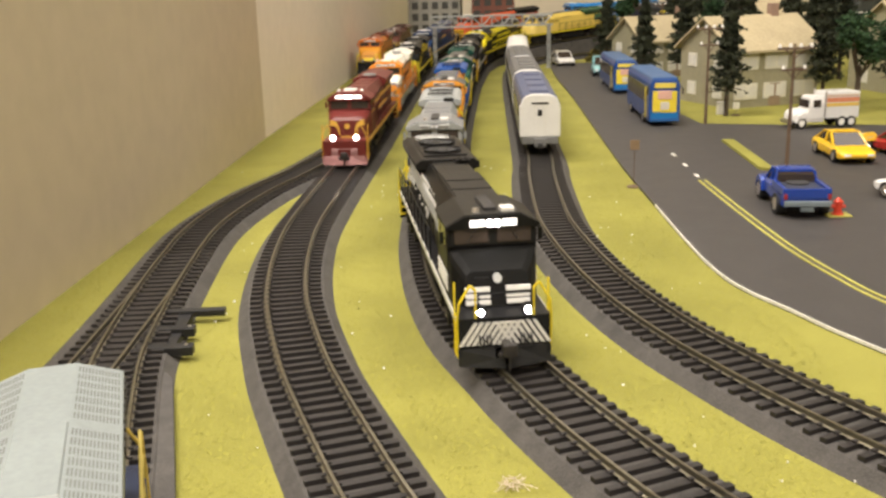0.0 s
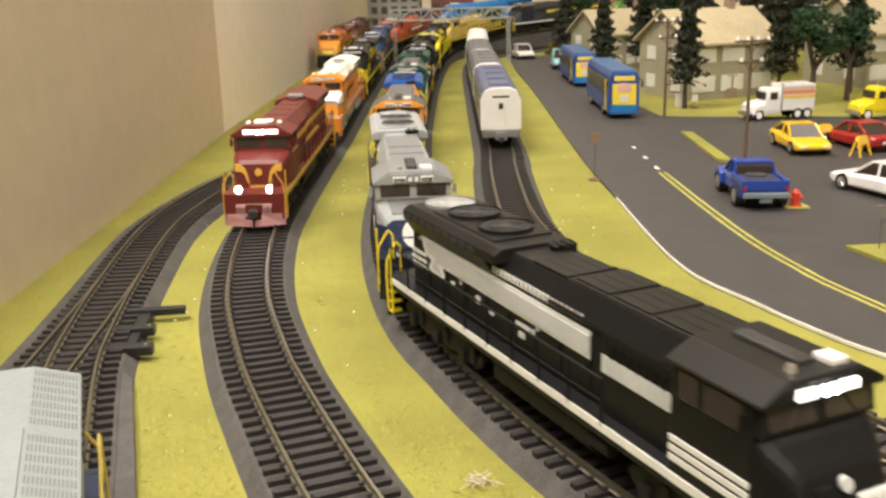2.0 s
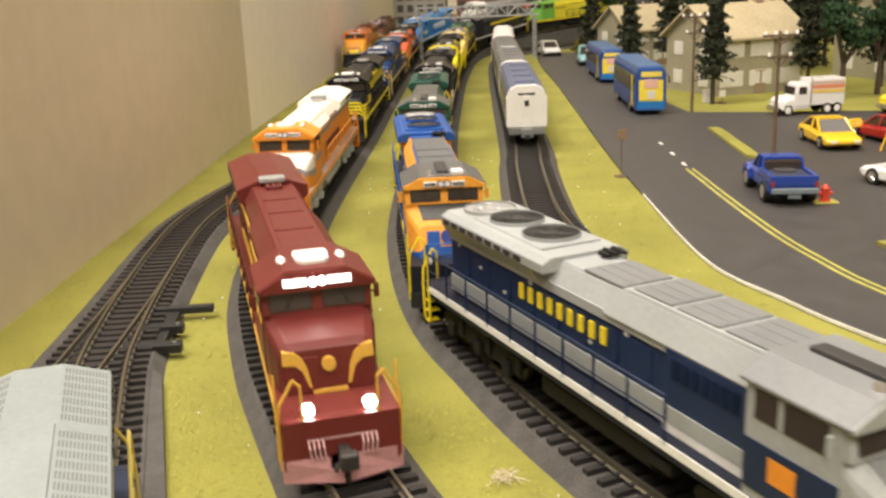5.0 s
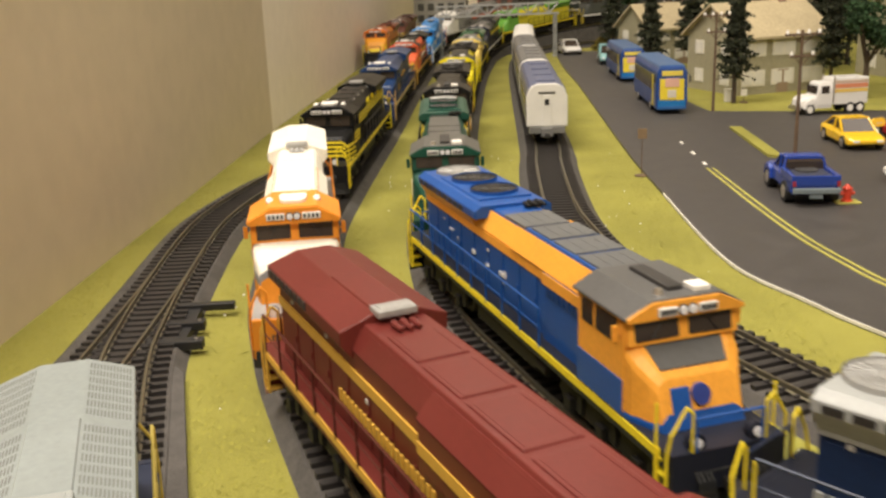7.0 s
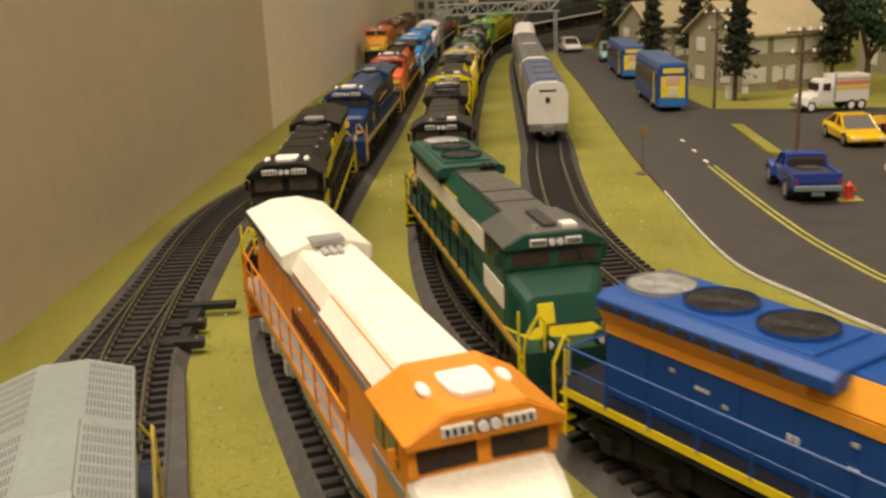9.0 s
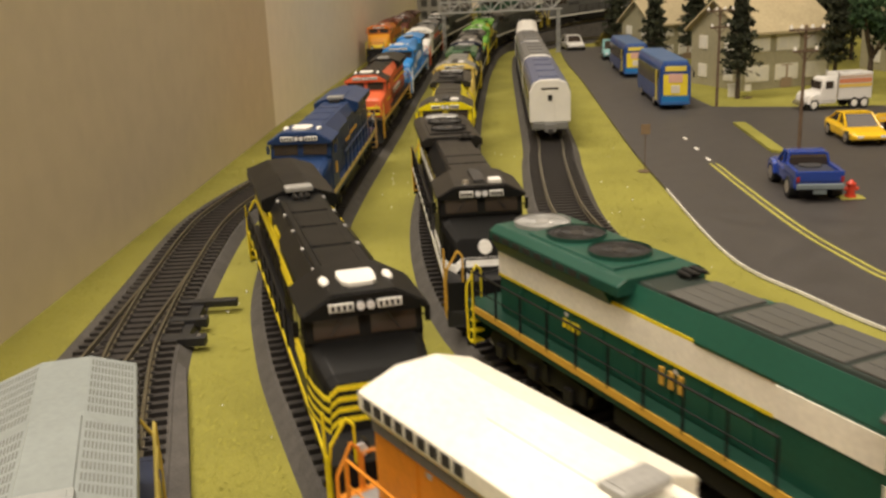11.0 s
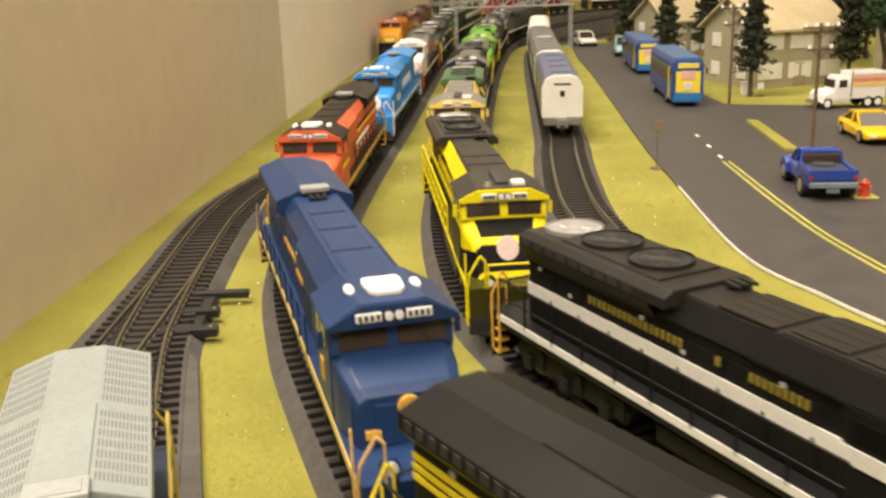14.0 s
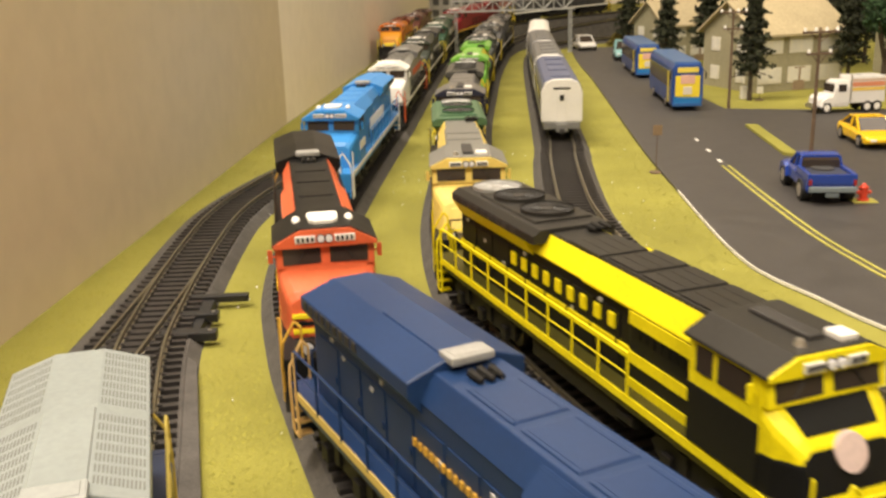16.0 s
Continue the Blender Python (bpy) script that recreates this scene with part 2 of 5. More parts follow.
slab("ground", -0.26, 3.2, -1.6, 3.19, -0.03, 0.0, GRASS, "yellow-green flocked grass mat over the layout table", "grass mat")
slab("floor", -3.0, 4.2, -3.0, 4.2, -0.95, -0.90, paint((0.25, 0.2, 0.15), 0.9, 0.2, 80.0), "brown carpet floor of the room", "floor")
slab("ceiling", -3.0, 4.2, -3.0, 4.2, 1.50, 1.55, CEILING, "plain off-white ceiling of the room", "ceiling")
# boards kept low so lamp light clears them; near one is coloured darker for shade
edge_wall("backboard", (-0.222, -0.6), (-0.171, 0.913), 0.03, -0.04, 0.155, WALL_TAN_SHADED, "tan brown backboard along the layout edge, shade put in its colour")
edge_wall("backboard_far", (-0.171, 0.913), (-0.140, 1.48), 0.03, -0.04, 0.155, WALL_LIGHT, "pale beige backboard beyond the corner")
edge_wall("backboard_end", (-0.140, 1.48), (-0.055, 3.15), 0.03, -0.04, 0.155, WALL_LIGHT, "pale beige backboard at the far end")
slab("wall_west", -2.2, -2.1, -3.0, 3.2, -0.9, 1.5, WALL_LIGHT, "pale beige painted wall of the room", "wall")
slab("wall_north", -2.2, 4.2, 3.2, 3.3, -0.9, 1.5, WALL_LIGHT, "pale beige painted wall behind the layout", "wall")
slab("wall_east", 3.2, 3.3, -3.0, 3.2, -0.9, 1.5, WALL_LIGHT, "pale beige painted wall of the room", "wall")
slab("wall_south", -2.2, 4.2, -3.0, -2.9, -0.9, 1.5, WALL_LIGHT, "pale beige painted wall of the room", "wall")


# ---- locomotives ----
def loft(bm, rows):
    """Skins across closed cross-sections of equal count."""
    prev = None
    for row in rows:
        vs = [bm.verts.new(p) for p in row]
        if prev:
            n = len(vs)
            for k in range(n):
                bm.faces.new((prev[k], prev[(k + 1) % n], vs[(k + 1) % n], vs[k]))
        else:
            bm.faces.new(vs[::-1])
        prev = vs
    bm.faces.new(prev)
    return bm


def wheelset(y, r, parent, mat):
    bm = B()
    for x in (-8.4, 8.4):
        cyl(bm, (x, y, r), r, 2.2, "x", 18)
        cyl(bm, (x * 1.14, y, r), r * 0.55, 1.0, "x", 12)
    cyl(bm, (0, y, r), 1.2, 17, "x", 8)
    return part("wheelset", bm, mat, parent, "dark metal wheels and axle")


def truck(y, mat, parent):
    bm = B()
    for sx in (-1, 1):
        x0, x1 = sorted((sx * 11.2, sx * 13.6))
        prism(bm, [(y - 31, 8.5), (y - 27, 5.0), (y + 27, 5.0), (y + 31, 8.5), (y + 29, 11), (y + 12, 12.5), (y - 12, 12.5), (y - 29, 11)], x0, x1, "x")
        for k in (-22, 0, 22):
            box(bm, *sorted((sx * 13.2, sx * 15.2)), y + k - 2.4, y + k + 2.4, 3.6, 8.4, 0.4)
            box(bm, *sorted((sx * 13.4, sx * 14.6)), y + k + 6.5, y + k + 9.5, 6, 12)
    box(bm, -11, 11, y - 24, y + 24, 8, 13)
    t = part("truck", bm, mat, parent, "six-wheel truck frame with springs and brake gear")
    for k in (-22, 0, 22):
        wheelset(y + k, 6.0, t, WHEEL)
    return t


WHEEL = paint((0.05, 0.045, 0.04), 0.35, 0.2, metal=0.5)
RUBBER = paint((0.015, 0.015, 0.015), 0.7, 0.2)


def stripe_box(parent, sx, x, y0, y1, z0, z1, mat, name="stripe", t=0.35):
    bm = B()
    box(bm, *sorted((sx * (x - 0.2), sx * (x + t))), y0, y1, z0, z1)
    return part(name, bm, mat, parent)


def lettering(parent, sx, x, y0, y1, z0, z1, count, mat):
    """A row of plain upright bars in place of lettering."""
    bm = B()
    count = round(count * 1.5)
    w = (y1 - y0) / count
    for i in range(count):
        a = y0 + w * i
        box(bm, *sorted((sx * (x - 0.2), sx * (x + 0.45))), a + w * 0.10, a + w * 0.52, z0, z1)
    return part("lettering", bm, mat, parent, "raised plain bars of lettering")


FAN_SILVER = paint((0.38, 0.38, 0.37), 0.42, 0.15, metal=0.35)
FAN_DARK = paint((0.022, 0.020, 0.018), 0.5, 0.2)


def locomotive(lv):
    """A six-axle diesel model, nose along +y, standing on the rail tops. lv: its colours and marks."""
    ge = lv["type"] == "ge"
    P = lambda c, r=0.38: c if not isinstance(c, tuple) else paint(c, r, 0.10, 700.0, sheen=0.32 if max(c) > 0.05 else 0.12)
    body, roof, cabm, nosem = P(lv["body"]), P(lv.get("roof", lv["body"])), P(lv.get("cab", lv["body"])), P(lv.get("nose", lv["body"]))
    cabroof, rad = P(lv.get("cabroof", lv.get("roof", lv["body"]))), P(lv.get("rad", lv.get("roof", lv["body"])))
    sillm, sill_line = P(lv.get("sill", (0.015, 0.015, 0.016))), P(lv.get("sill_line", (0.7, 0.7, 0.68)))
    railm, frail = P(lv.get("rails", (0.015, 0.015, 0.016))), P(lv.get("front_rails", (0.62, 0.48, 0.06)))
    under = P(lv.get("under", (0.018, 0.017, 0.016)), 0.55)
    root = thing("locomotive", lv["label"], "locomotive", lv.get("group", ""))
    # frame, tank, trucks
    bm = B()
    box(bm, -16.8, 16.8, -117, 117, 14.6, 19.6, 0.3)
    box(bm, -9, 9, -112, 112, 11.5, 14.6)
    part("frame", bm, sillm, root)
    for sx in (-1, 1):
        stripe_box(root, sx, 16.8, -114, 114, 16.8, 19.2, sill_line, "sill_stripe", 0.4)
    bm = B()
    prism(bm, [(-14.5, 12), (-14.5, 7), (-11, 3.6), (11, 3.6), (14.5, 7), (14.5, 12), (12, 14.6), (-12, 14.6)], -30, 28, "y", 0.5)
    for sx in (-1, 1):
        cyl(bm, (sx * 13.2, 33, 10), 2.2, 9, "y", 10)
    part("fuel_tank", bm, under, root)
    for y in (-76, 76):
        truck(y, under, root)
    # end sheets, steps, ploughs, couplers
    for sy in (1, -1):
        bm = B()
        prism(bm, [(-16.5, 14.6), (-16.5, 5.5), (-15, 4.2), (-3.4, 4.2), (-3.4, 8.5), (3.4, 8.5), (3.4, 4.2), (15, 4.2), (16.5, 5.5), (16.5, 14.6), (16.5, 19.6), (-16.5, 19.6)], *sorted((sy * 117, sy * 119.2)), "y")
        pilot = part("pilot", bm, P(lv.get("pilot", lv.get("sill", (0.015, 0.015, 0.016)))), root)
        bm = B()
        for sx in (-1, 1):
            v = [bm.verts.new(p) for p in ((sx * 0.6, sy * 123.5, 1.6), (sx * 17, sy * 119, 1.6), (sx * 17, sy * 119, 8.2), (sx * 4.0, sy * 120.5, 8.2), (sx * 4.0, sy * 121.6, 5.0), (sx * 0.6, sy * 122.4, 5.0))]
            bm.faces.new(v)
            w = [bm.verts.new(p.co - Vector((0, sy * 1.0, 0))) for p in v]
            bm.faces.new(w[::-1])
            for i in range(6):
                bm.faces.new((v[i], v[(i + 1) % 6], w[(i + 1) % 6], w[i]))
        part("plough", bm, P(lv.get("plough", (0.03, 0.03, 0.03))), pilot)
        bm = B()
        box(bm, -1.6, 1.6, *sorted((sy * 118, sy * 124.5)), 8.0, 11.2, 0.4)
        box(bm, -3.0, 2.2, *sorted((sy * 124, sy * 128.0)), 7.2, 12.0, 0.8)
        bar(bm, (2.2, sy * 124, 8), (3.4, sy * 127.5, 8), 0.8)
        bar(bm, (-0.3, sy * 126.5, 7.2), (-0.3, sy * 126.0, 1.4), 0.35)
        part("coupler", bm, paint((0.05, 0.045, 0.042), 0.45, 0.2, metal=0.4), root)
        bm = B()
        bar(bm, (-9.8, sy * 119.0, 13.6), (9.8, sy * 119.0, 13.6), 0.4)
        for sx in (-1, 1):
            for k, x in enumerate((5.5, 6.8, 8.1, 9.4)):
                ribbon(bm, [(sx * x, sy * 119.2, 13.5), (sx * x, sy * 121.4, 12), (sx * (x - 0.4), sy * 121.2, 8.5)], 0.32)
        part("air_hose_rack", bm, P(lv.get("hoses", (0.05, 0.05, 0.05))), root)
        for sx in (-1, 1):
            bm = B()
            for k in range(4):
                y = sy * (117 - k * 0.6)
                box(bm, *sorted((sx * 12.5, sx * 17.2)), *sorted((y, y - sy * 3.2)), 4.2 + 4.2 * k, 4.8 + 4.2 * k)
            box(bm, *sorted((sx * 16.6, sx * 17.3)), *sorted((sy * 112.6, sy * 113.4)), 4.2, 19.6)
            part("step", bm, frail, root)
            # end handrails
            bm = B()
            ribbon(bm, [(sx * 17.0, sy * 117.4, 5.0), (sx * 17.2, sy * 117.8, 19), (sx * 16.6, sy * 118.6, 25), (sx * 12.5, sy * 118.8, 32), (sx * 10.6, sy * 118.8, 30)], 0.48)
            ribbon(bm, [(sx * 17.2, sy * 112.6, 5.0), (sx * 17.3, sy * 112.6, 31.5)], 0.45)
            bar(bm, (sx * 10.6, sy * 118.8, 30), (sx * 10.6, sy * 118.8, 19.6), 0.42)
            part("handrail", bm, frail, root, "bright grab rail beside the steps")
        if sy < 0 or not ge:
            bm = B()
            ribbon(bm, [(-9.6, sy * 119, 19.6), (-9.6, sy * 119, 28.5), (9.6, sy * 119, 28.5), (9.6, sy * 119, 19.6)], 0.4)
            part("handrail", bm, frail if lv.get("bright_end") else railm, root)
    if lv.get("zebra"):
        for k in range(-7, 8):
            bm = B()
            prism(bm, [(k * 2.3 - 0.7, 9.5), (k * 2.3 + 0.7, 9.5), (k * 2.3 + (5.5 if k < 0 else -5.5) + 0.7, 18.0), (k * 2.3 + (5.5 if k < 0 else -5.5) - 0.7, 18.0)], 119.0, 119.7, "y")
            part("warning_stripe", bm, WHITE, root)
    # walkway handrails
    for sx in (-1, 1):
        bm = B()
        ys = [-112.5 + i * 16.6 for i in range(10)]
        for y in ys:
            bar(bm, (sx * 17.0, y, 18.6), (sx * 17.0, y, 32.0), 0.42)
        bar(bm, (sx * 17.0, ys[0], 32.0), (sx * 17.0, ys[-1], 32.0), 0.42)
        bar(bm, (sx * 17.0, ys[0], 25.6), (sx * 17.0, ys[-1], 25.6), 0.26)
        part("handrail", bm, railm, root)
    # the two models differ a little in length
    k, kz = (1.02, 0.97) if ge else (0.958, 0.98)
    for ob in root.children_recursive:
        ob.data.transform(Matrix.Diagonal((0.98, k, kz, 1)))
    # hood, its shoulders and roof
    c0, c1 = (63.0, 85.5) if ge else (63.0, 90.0)
    wide = 0.0 if ge else 30.0
    bm = B()
    if ge:
        prism(bm, [(-11.7, 19), (11.7, 19), (11.7, 43.4), (8.8, 48.2), (-8.8, 48.2), (-11.7, 43.4)], -110.5, 30, "y", 0.4)
        prism(bm, [(-13.2, 19), (13.2, 19), (13.2, 42.8), (9.4, 48.5), (-9.4, 48.5), (-13.2, 42.8)], 0, 64, "y", 0.4)
    else:
        prism(bm, [(-11.7, 19), (11.7, 19), (11.7, 41.5), (8.3, 48.0), (-8.3, 48.0), (-11.7, 41.5)], -97, 40, "y", 0.4)
        prism(bm, [(-13.0, 19), (13.0, 19), (13.0, 41.5), (8.3, 48.0), (-8.3, 48.0), (-13.0, 41.5)], 30, 64, "y", 0.4)
    hood = part("hood", bm, body, root)
    shoulder = P(lv.get("shoulder", lv["body"]))
    for sx in (-1, 1):
        for y0, y1, g in ((-45, 0, 0.0), (0.2, 63.5, 1.2)) if ge else ((-34, 2, 0.0), (2, 61, 0.7)):
            bm = B()
            if ge:
                prism(bm, [(sx * (11.5 + g), 43.0), (sx * 8.6, 48.2), (sx * 9.1, 48.75), (sx * (12.0 + g * 1.25), 43.5)], y0, y1, "y")
            else:
                prism(bm, [(sx * 11.5, 41.2), (sx * 8.2, 47.9), (sx * (8.9 + g), 48.5 + g), (sx * (12.3 + g), 41.8 + g * 0.3), (sx * (12.0 + g), 41.2)], y0, y1, "y", 0.2)
            part("roof_shoulder", bm, shoulder, root)
    bm = B()
    if ge:
        prism(bm, [(-9.0, 48), (9.0, 48), (8.2, 49.4), (-8.2, 49.4)], -46, 63.8, "y", 0.3)
    else:
        prism(bm, [(-8.6, 47.4), (8.6, 47.4), (7.9, 48.9), (-7.9, 48.9)], -34, 9, "y", 0.3)
        prism(bm, [(-9.7, 47.4), (9.7, 47.4), (9.0, 50.0), (-9.0, 50.0)], 8, 63, "y", 0.4)
    part("hood_roof", bm, roof, root)
    for y0, y1 in ((-32, -14), (-11, 8), (11, 34), (37, 60)) if ge else ((-14, 5), (10, 26), (28, 44), (46, 62)):
        bm = B()
        if ge:
            box(bm, -6.6, 6.6, y0, y1, 49.2, 49.75, 0.2)
        else:
            box(bm, -8.3, 8.3, y0, y1, 48.7 if y1 < 8 else 49.8, 49.5 if y1 < 8 else 50.6, 0.2)
        panel = part("roof_panel", bm, P(lv.get("panel", lv.get("roof", lv["body"]))), root)
        bm = B()
        zt = (49.75 if ge else (49.5 if y1 < 8 else 50.6))
        for u in (-5.4, 5.4) if ge else (-4.2, 0.0, 4.2):
            box(bm, u - 0.2, u + 0.2, y0 + 1, y1 - 1, zt - 0.1, zt + 0.1)
        part("rib", bm, P(lv.get("panel", lv.get("roof", lv["body"]))), panel)
    lug_pale = P((0.46, 0.45, 0.44))
    spots = [(9.0, -38 + 23.5 * q, 48.5) for q in range(5)] if lv.get("lugs") else []
    spots += [(11.8, y, z) for y, z in ((-96, 40), (-88, 37.5), (-70, 36), (-64, 40.2), (-34, 33), (-12, 36.5))] if ge else [(11.7, -90 + 17 * q, 38.6 - 4.0 * (q % 3)) for q in range(7)]
    for x, y, z in spots:
        for sx in (-1, 1):
            bm = B()
            box(bm, sx * x - 0.55, sx * x + 0.55, y - 0.8, y + 0.8, z - 0.5, z + 0.6, 0.1)
            part("lift_lug", bm, lug_pale, root)
    # radiators at the tail
    bm = B()
    if ge:
        prism(bm, [(-11.4, 40.2), (-14.9, 44.6), (-14.9, 48.4), (-5.2, 51.8), (5.2, 51.8), (14.9, 48.4), (14.9, 44.6), (11.4, 40.2)], -111, -43.5, "y", 0.4)
        # the top panel is stepped half way
        prism(bm, [(-5.2, 51.6), (5.2, 51.6), (4.8, 52.2), (-4.8, 52.2)], -78, -44.5, "y", 0.1)
    else:
        prism(bm, [(-15.4, 45.4), (-15.4, 48.4), (-12.6, 50.2), (12.6, 50.2), (15.4, 48.4), (15.4, 45.4)], -97.5, -26, "y", 0.4)
        prism(bm, [(-11.0, 50.0), (11.0, 50.0), (10.4, 50.9), (-10.4, 50.9)], -80, -34, "y", 0.2)
    radiator = part("radiator", bm, rad, root)
    if not ge:
        bm = B()
        prism(bm, [(-11.6, 39.6), (-15.3, 45.5), (15.3, 45.5), (11.6, 39.6)], -97.2, -33, "y", 0.2)
        part("radiator_flare", bm, P(lv.get("flare", lv.get("shoulder", lv.get("rad", lv["body"])))), radiator)
    for sx in (-1, 1):
        bm = B()
        for q in range(9):
            y = (-108 + q * 4.2) if ge else (-95 + q * 6.4)
            box(bm, *sorted((sx * 15.2, sx * (14.8 if ge else 15.3))) if ge else sorted((sx * 15.2, sx * 15.6)), y, y + (2.6 if ge else 4.6), 45.4 if ge else 46.0, 47.8)
        part("grille", bm, DARK, radiator)
    if ge:
        bm = B()
        for sx in (-1, 1):
            for j in range(2):
                for r in range(7):
                    for q in range(13):
                        x = sx * (5.9 + q * 0.67)
                        z = 51.8 - (abs(x) - 5.2) * 0.3505
                        y = -108.5 + j * 33 + r * 4.2
                        box(bm, x - 0.17, x + 0.17, y, y + 2.8, z - 0.3, z + 0.07)
        if lv.get("louvres"):
            part("louvre", bm, paint((0.13, 0.14, 0.135), 0.6, 0.1), radiator)
        else:
            bm.free()
        bm = B()
        box(bm, -5.4, 5.4, -47.0, -40.5, 51.0, 53.0, 0.5)
        box(bm, -4.2, 4.2, -46.0, -41.5, 52.6, 53.2, 0.1)
        part("exhaust_silencer", bm, P(lv["exhaust"]) if "exhaust" in lv else paint((0.36, 0.36, 0.35), 0.4, 0.15, metal=0.3), root, "pale silver exhaust silencer")
        bm = B()
        bar(bm, (-3.2, -35, 50.0), (3.2, -35, 50.0), 0.6)
        horn = part("horn", bm, under if not lv.get("lit") else roof, root)
        for q in range(3):
            bm = B()
            cyl(bm, (-2.5 + q * 2.5, -35, 50.4), 0.6, 5.0 + (q % 2), "y", 8, 1.1)
            part("trumpet", bm, under if not lv.get("lit") else roof, horn)
    else:
        for q, y in enumerate((-88.5, -68.5, -46)):
            zf = 50.2 if q == 0 else 50.9
            bm = B()
            cyl(bm, (0, y, zf + 0.6), 9.4, 1.4, "z", 32)
            bmesh.ops.delete(bm, geom=[f for f in bm.faces if f.normal.z > 0.9], context="FACES")
            part("fan_rim", bm, FAN_SILVER if q == 0 else rad, radiator)
            bm = B()
            cyl(bm, (0, y, zf + 0.3), 9.2, 0.5, "z", 32)
            for j in range(24):
                a = j * math.pi / 12
                bar(bm, (1.5 * math.cos(a), y + 1.5 * math.sin(a), zf + 0.75), (9.1 * math.cos(a), y + 9.1 * math.sin(a), zf + 0.75), 0.16, 4)
            for r in (3.6, 6.2, 8.8):
                for j in range(24):
                    a, e = j * math.pi / 12, (j + 1) * math.pi / 12
                    bar(bm, (r * math.cos(a), y + r * math.sin(a), zf + 0.8), (r * math.cos(e), y + r * math.sin(e), zf + 0.8), 0.14, 3)
            cyl(bm, (0, y, zf + 0.6), 2.4, 0.7, "z", 14)
            part("fan", bm, FAN_SILVER if q == 0 else FAN_DARK, radiator, "bright metal fan" if q == 0 else "dark fan")
        bm = B()
        bar(bm, (-10, -22, 49.4), (-3, -22, 49.4), 0.6)
        horn = part("horn", bm, under, root)
        for q in range(5):
            bm = B()
            cyl(bm, (-9.5 + q * 1.5, -21, 50.2 + 0.5 * (q % 2)), 0.5, 5.0, "y", 7, 1.0)
            part("trumpet", bm, under, horn)
        bm = B()
        box(bm, -2.4, 2.4, 66, 87, 50.8, 52.4, 0.6)
        part("exhaust_duct", bm, DARK, root)
    # hood doors and side grilles
    for sx in (-1, 1):
        for q in range(9):
            y = (-106 if ge else -95) + q * 15.0
            if y + 13.6 > wide:
                continue
            bm = B()
            box(bm, *sorted((sx * 11.6, sx * 12.0)), y, y + 13.2, 20.2, 38.2, 0.08)
            box(bm, *sorted((sx * 11.7, sx * 12.4)), y + 11.4, y + 12.4, 28, 30)
            part("hood_door", bm, body, hood)
        bm = B()
        for q in range(7):
            box(bm, *sorted((sx * 12.9, sx * 13.3)), wide + 3 + q * 3.6, wide + 5.6 + q * 3.6, *((23, 32) if ge else (34.2, 39.4)))
        part("grille", bm, P(tuple(v * 0.55 for v in lv["body"])), hood)
    # cab
    eave, crown, brow = (45.8, 51.4, 89.0) if ge else (46.8, 51.2, 92.4)
    flat_half = 8.6 if ge else 10.2
    w0, w1 = (38.8, 44.8) if ge else (40.4, 46.0)
    bm = B()
    prism(bm, [(-16.6, 19), (16.6, 19), (16.6, eave), (-16.6, eave)], c0, c1, "y", 0.4)
    cab = part("cab", bm, cabm, root)
    bm = B()
    prism(bm, [(-17.6, eave - 0.5), (17.6, eave - 0.5), (17.6, eave + 0.4), (flat_half, crown), (-flat_half, crown), (-17.6, eave + 0.4)], c0 - 1.5, brow, "y", 0.4)
    part("cab_roof", bm, cabroof, cab)
    bm = B()
    prism(bm, [(-17.2, eave - 0.9), (17.2, eave - 0.9), (17.2, eave + 0.4), (flat_half - 0.3, crown - 0.5), (-flat_half + 0.3, crown - 0.5), (-17.2, eave + 0.4)], brow - 0.3, brow + 0.6, "y", 0.2)
    part("cab_front", bm, P(lv.get("brow", lv.get("cab", lv["body"]))), cab)
    bm = B()
    prism(bm, [(c1 - 0.6, w0 - 1.2), (c1 + 2.0, w0 - 1.2), (c1 + 0.8, eave - 0.4), (c1 - 0.6, eave - 0.4)], -16.2, 16.2, "x", 0.2)
    part("window_frame", bm, cabm, cab)
    for sx in (-1, 1):
        bm = B()
        prism(bm, [(sx * 1.5, w0), (sx * 14.2, w0 - 0.2), (sx * 14.4, w1), (sx * 1.5, w1 + 0.3)], 0, 1.0, "y", 0.3)
        for v in bm.verts:
            v.co.y += c1 + 1.25 - (v.co.z - w0) * 0.19
        pane = part("windshield", bm, GLASS, cab)
        bm = B()
        bar(bm, (sx * 6, c1 + 1.5, w1), (sx * 9.5, c1 + 2.4, w0 + 0.5), 0.18)
        part("wiper", bm, BLACK, pane)
        for y0, y1 in ((c0 + 3, c0 + 9.5), (c0 + 11.5, c1 - 3.5)):
            bm = B()
            box(bm, *sorted((sx * 16.4, sx * 16.9)), y0, y1, eave - 8.2, eave - 1.4, 0.15)
            part("cab_window", bm, GLASS, cab)
        bm = B()
        bar(bm, (sx * 16.6, c1 - 2.5, eave - 5), (sx * 18.6, c1 - 1.5, eave - 5), 0.3)
        box(bm, *sorted((sx * 17.6, sx * 19.2)), c1 - 2, c1 - 1.4, eave - 7, eave - 2.4, 0.1)
        part("mirror", bm, cabm, cab)
        zb = eave + 2.1 if ge else eave + 1.2
        bm = B()
        box(bm, *sorted((sx * 3.2, sx * (10.0 if ge else 8.6))), brow + 0.5, brow + 1.4, zb - 1.2, zb + 1.2, 0.25)
        part("number_board", bm, BOARD_ON if lv.get("lit") else paint((0.72, 0.72, 0.70), 0.4, 0.05), cab, "lit white number board" if lv.get("lit") else "white number board")
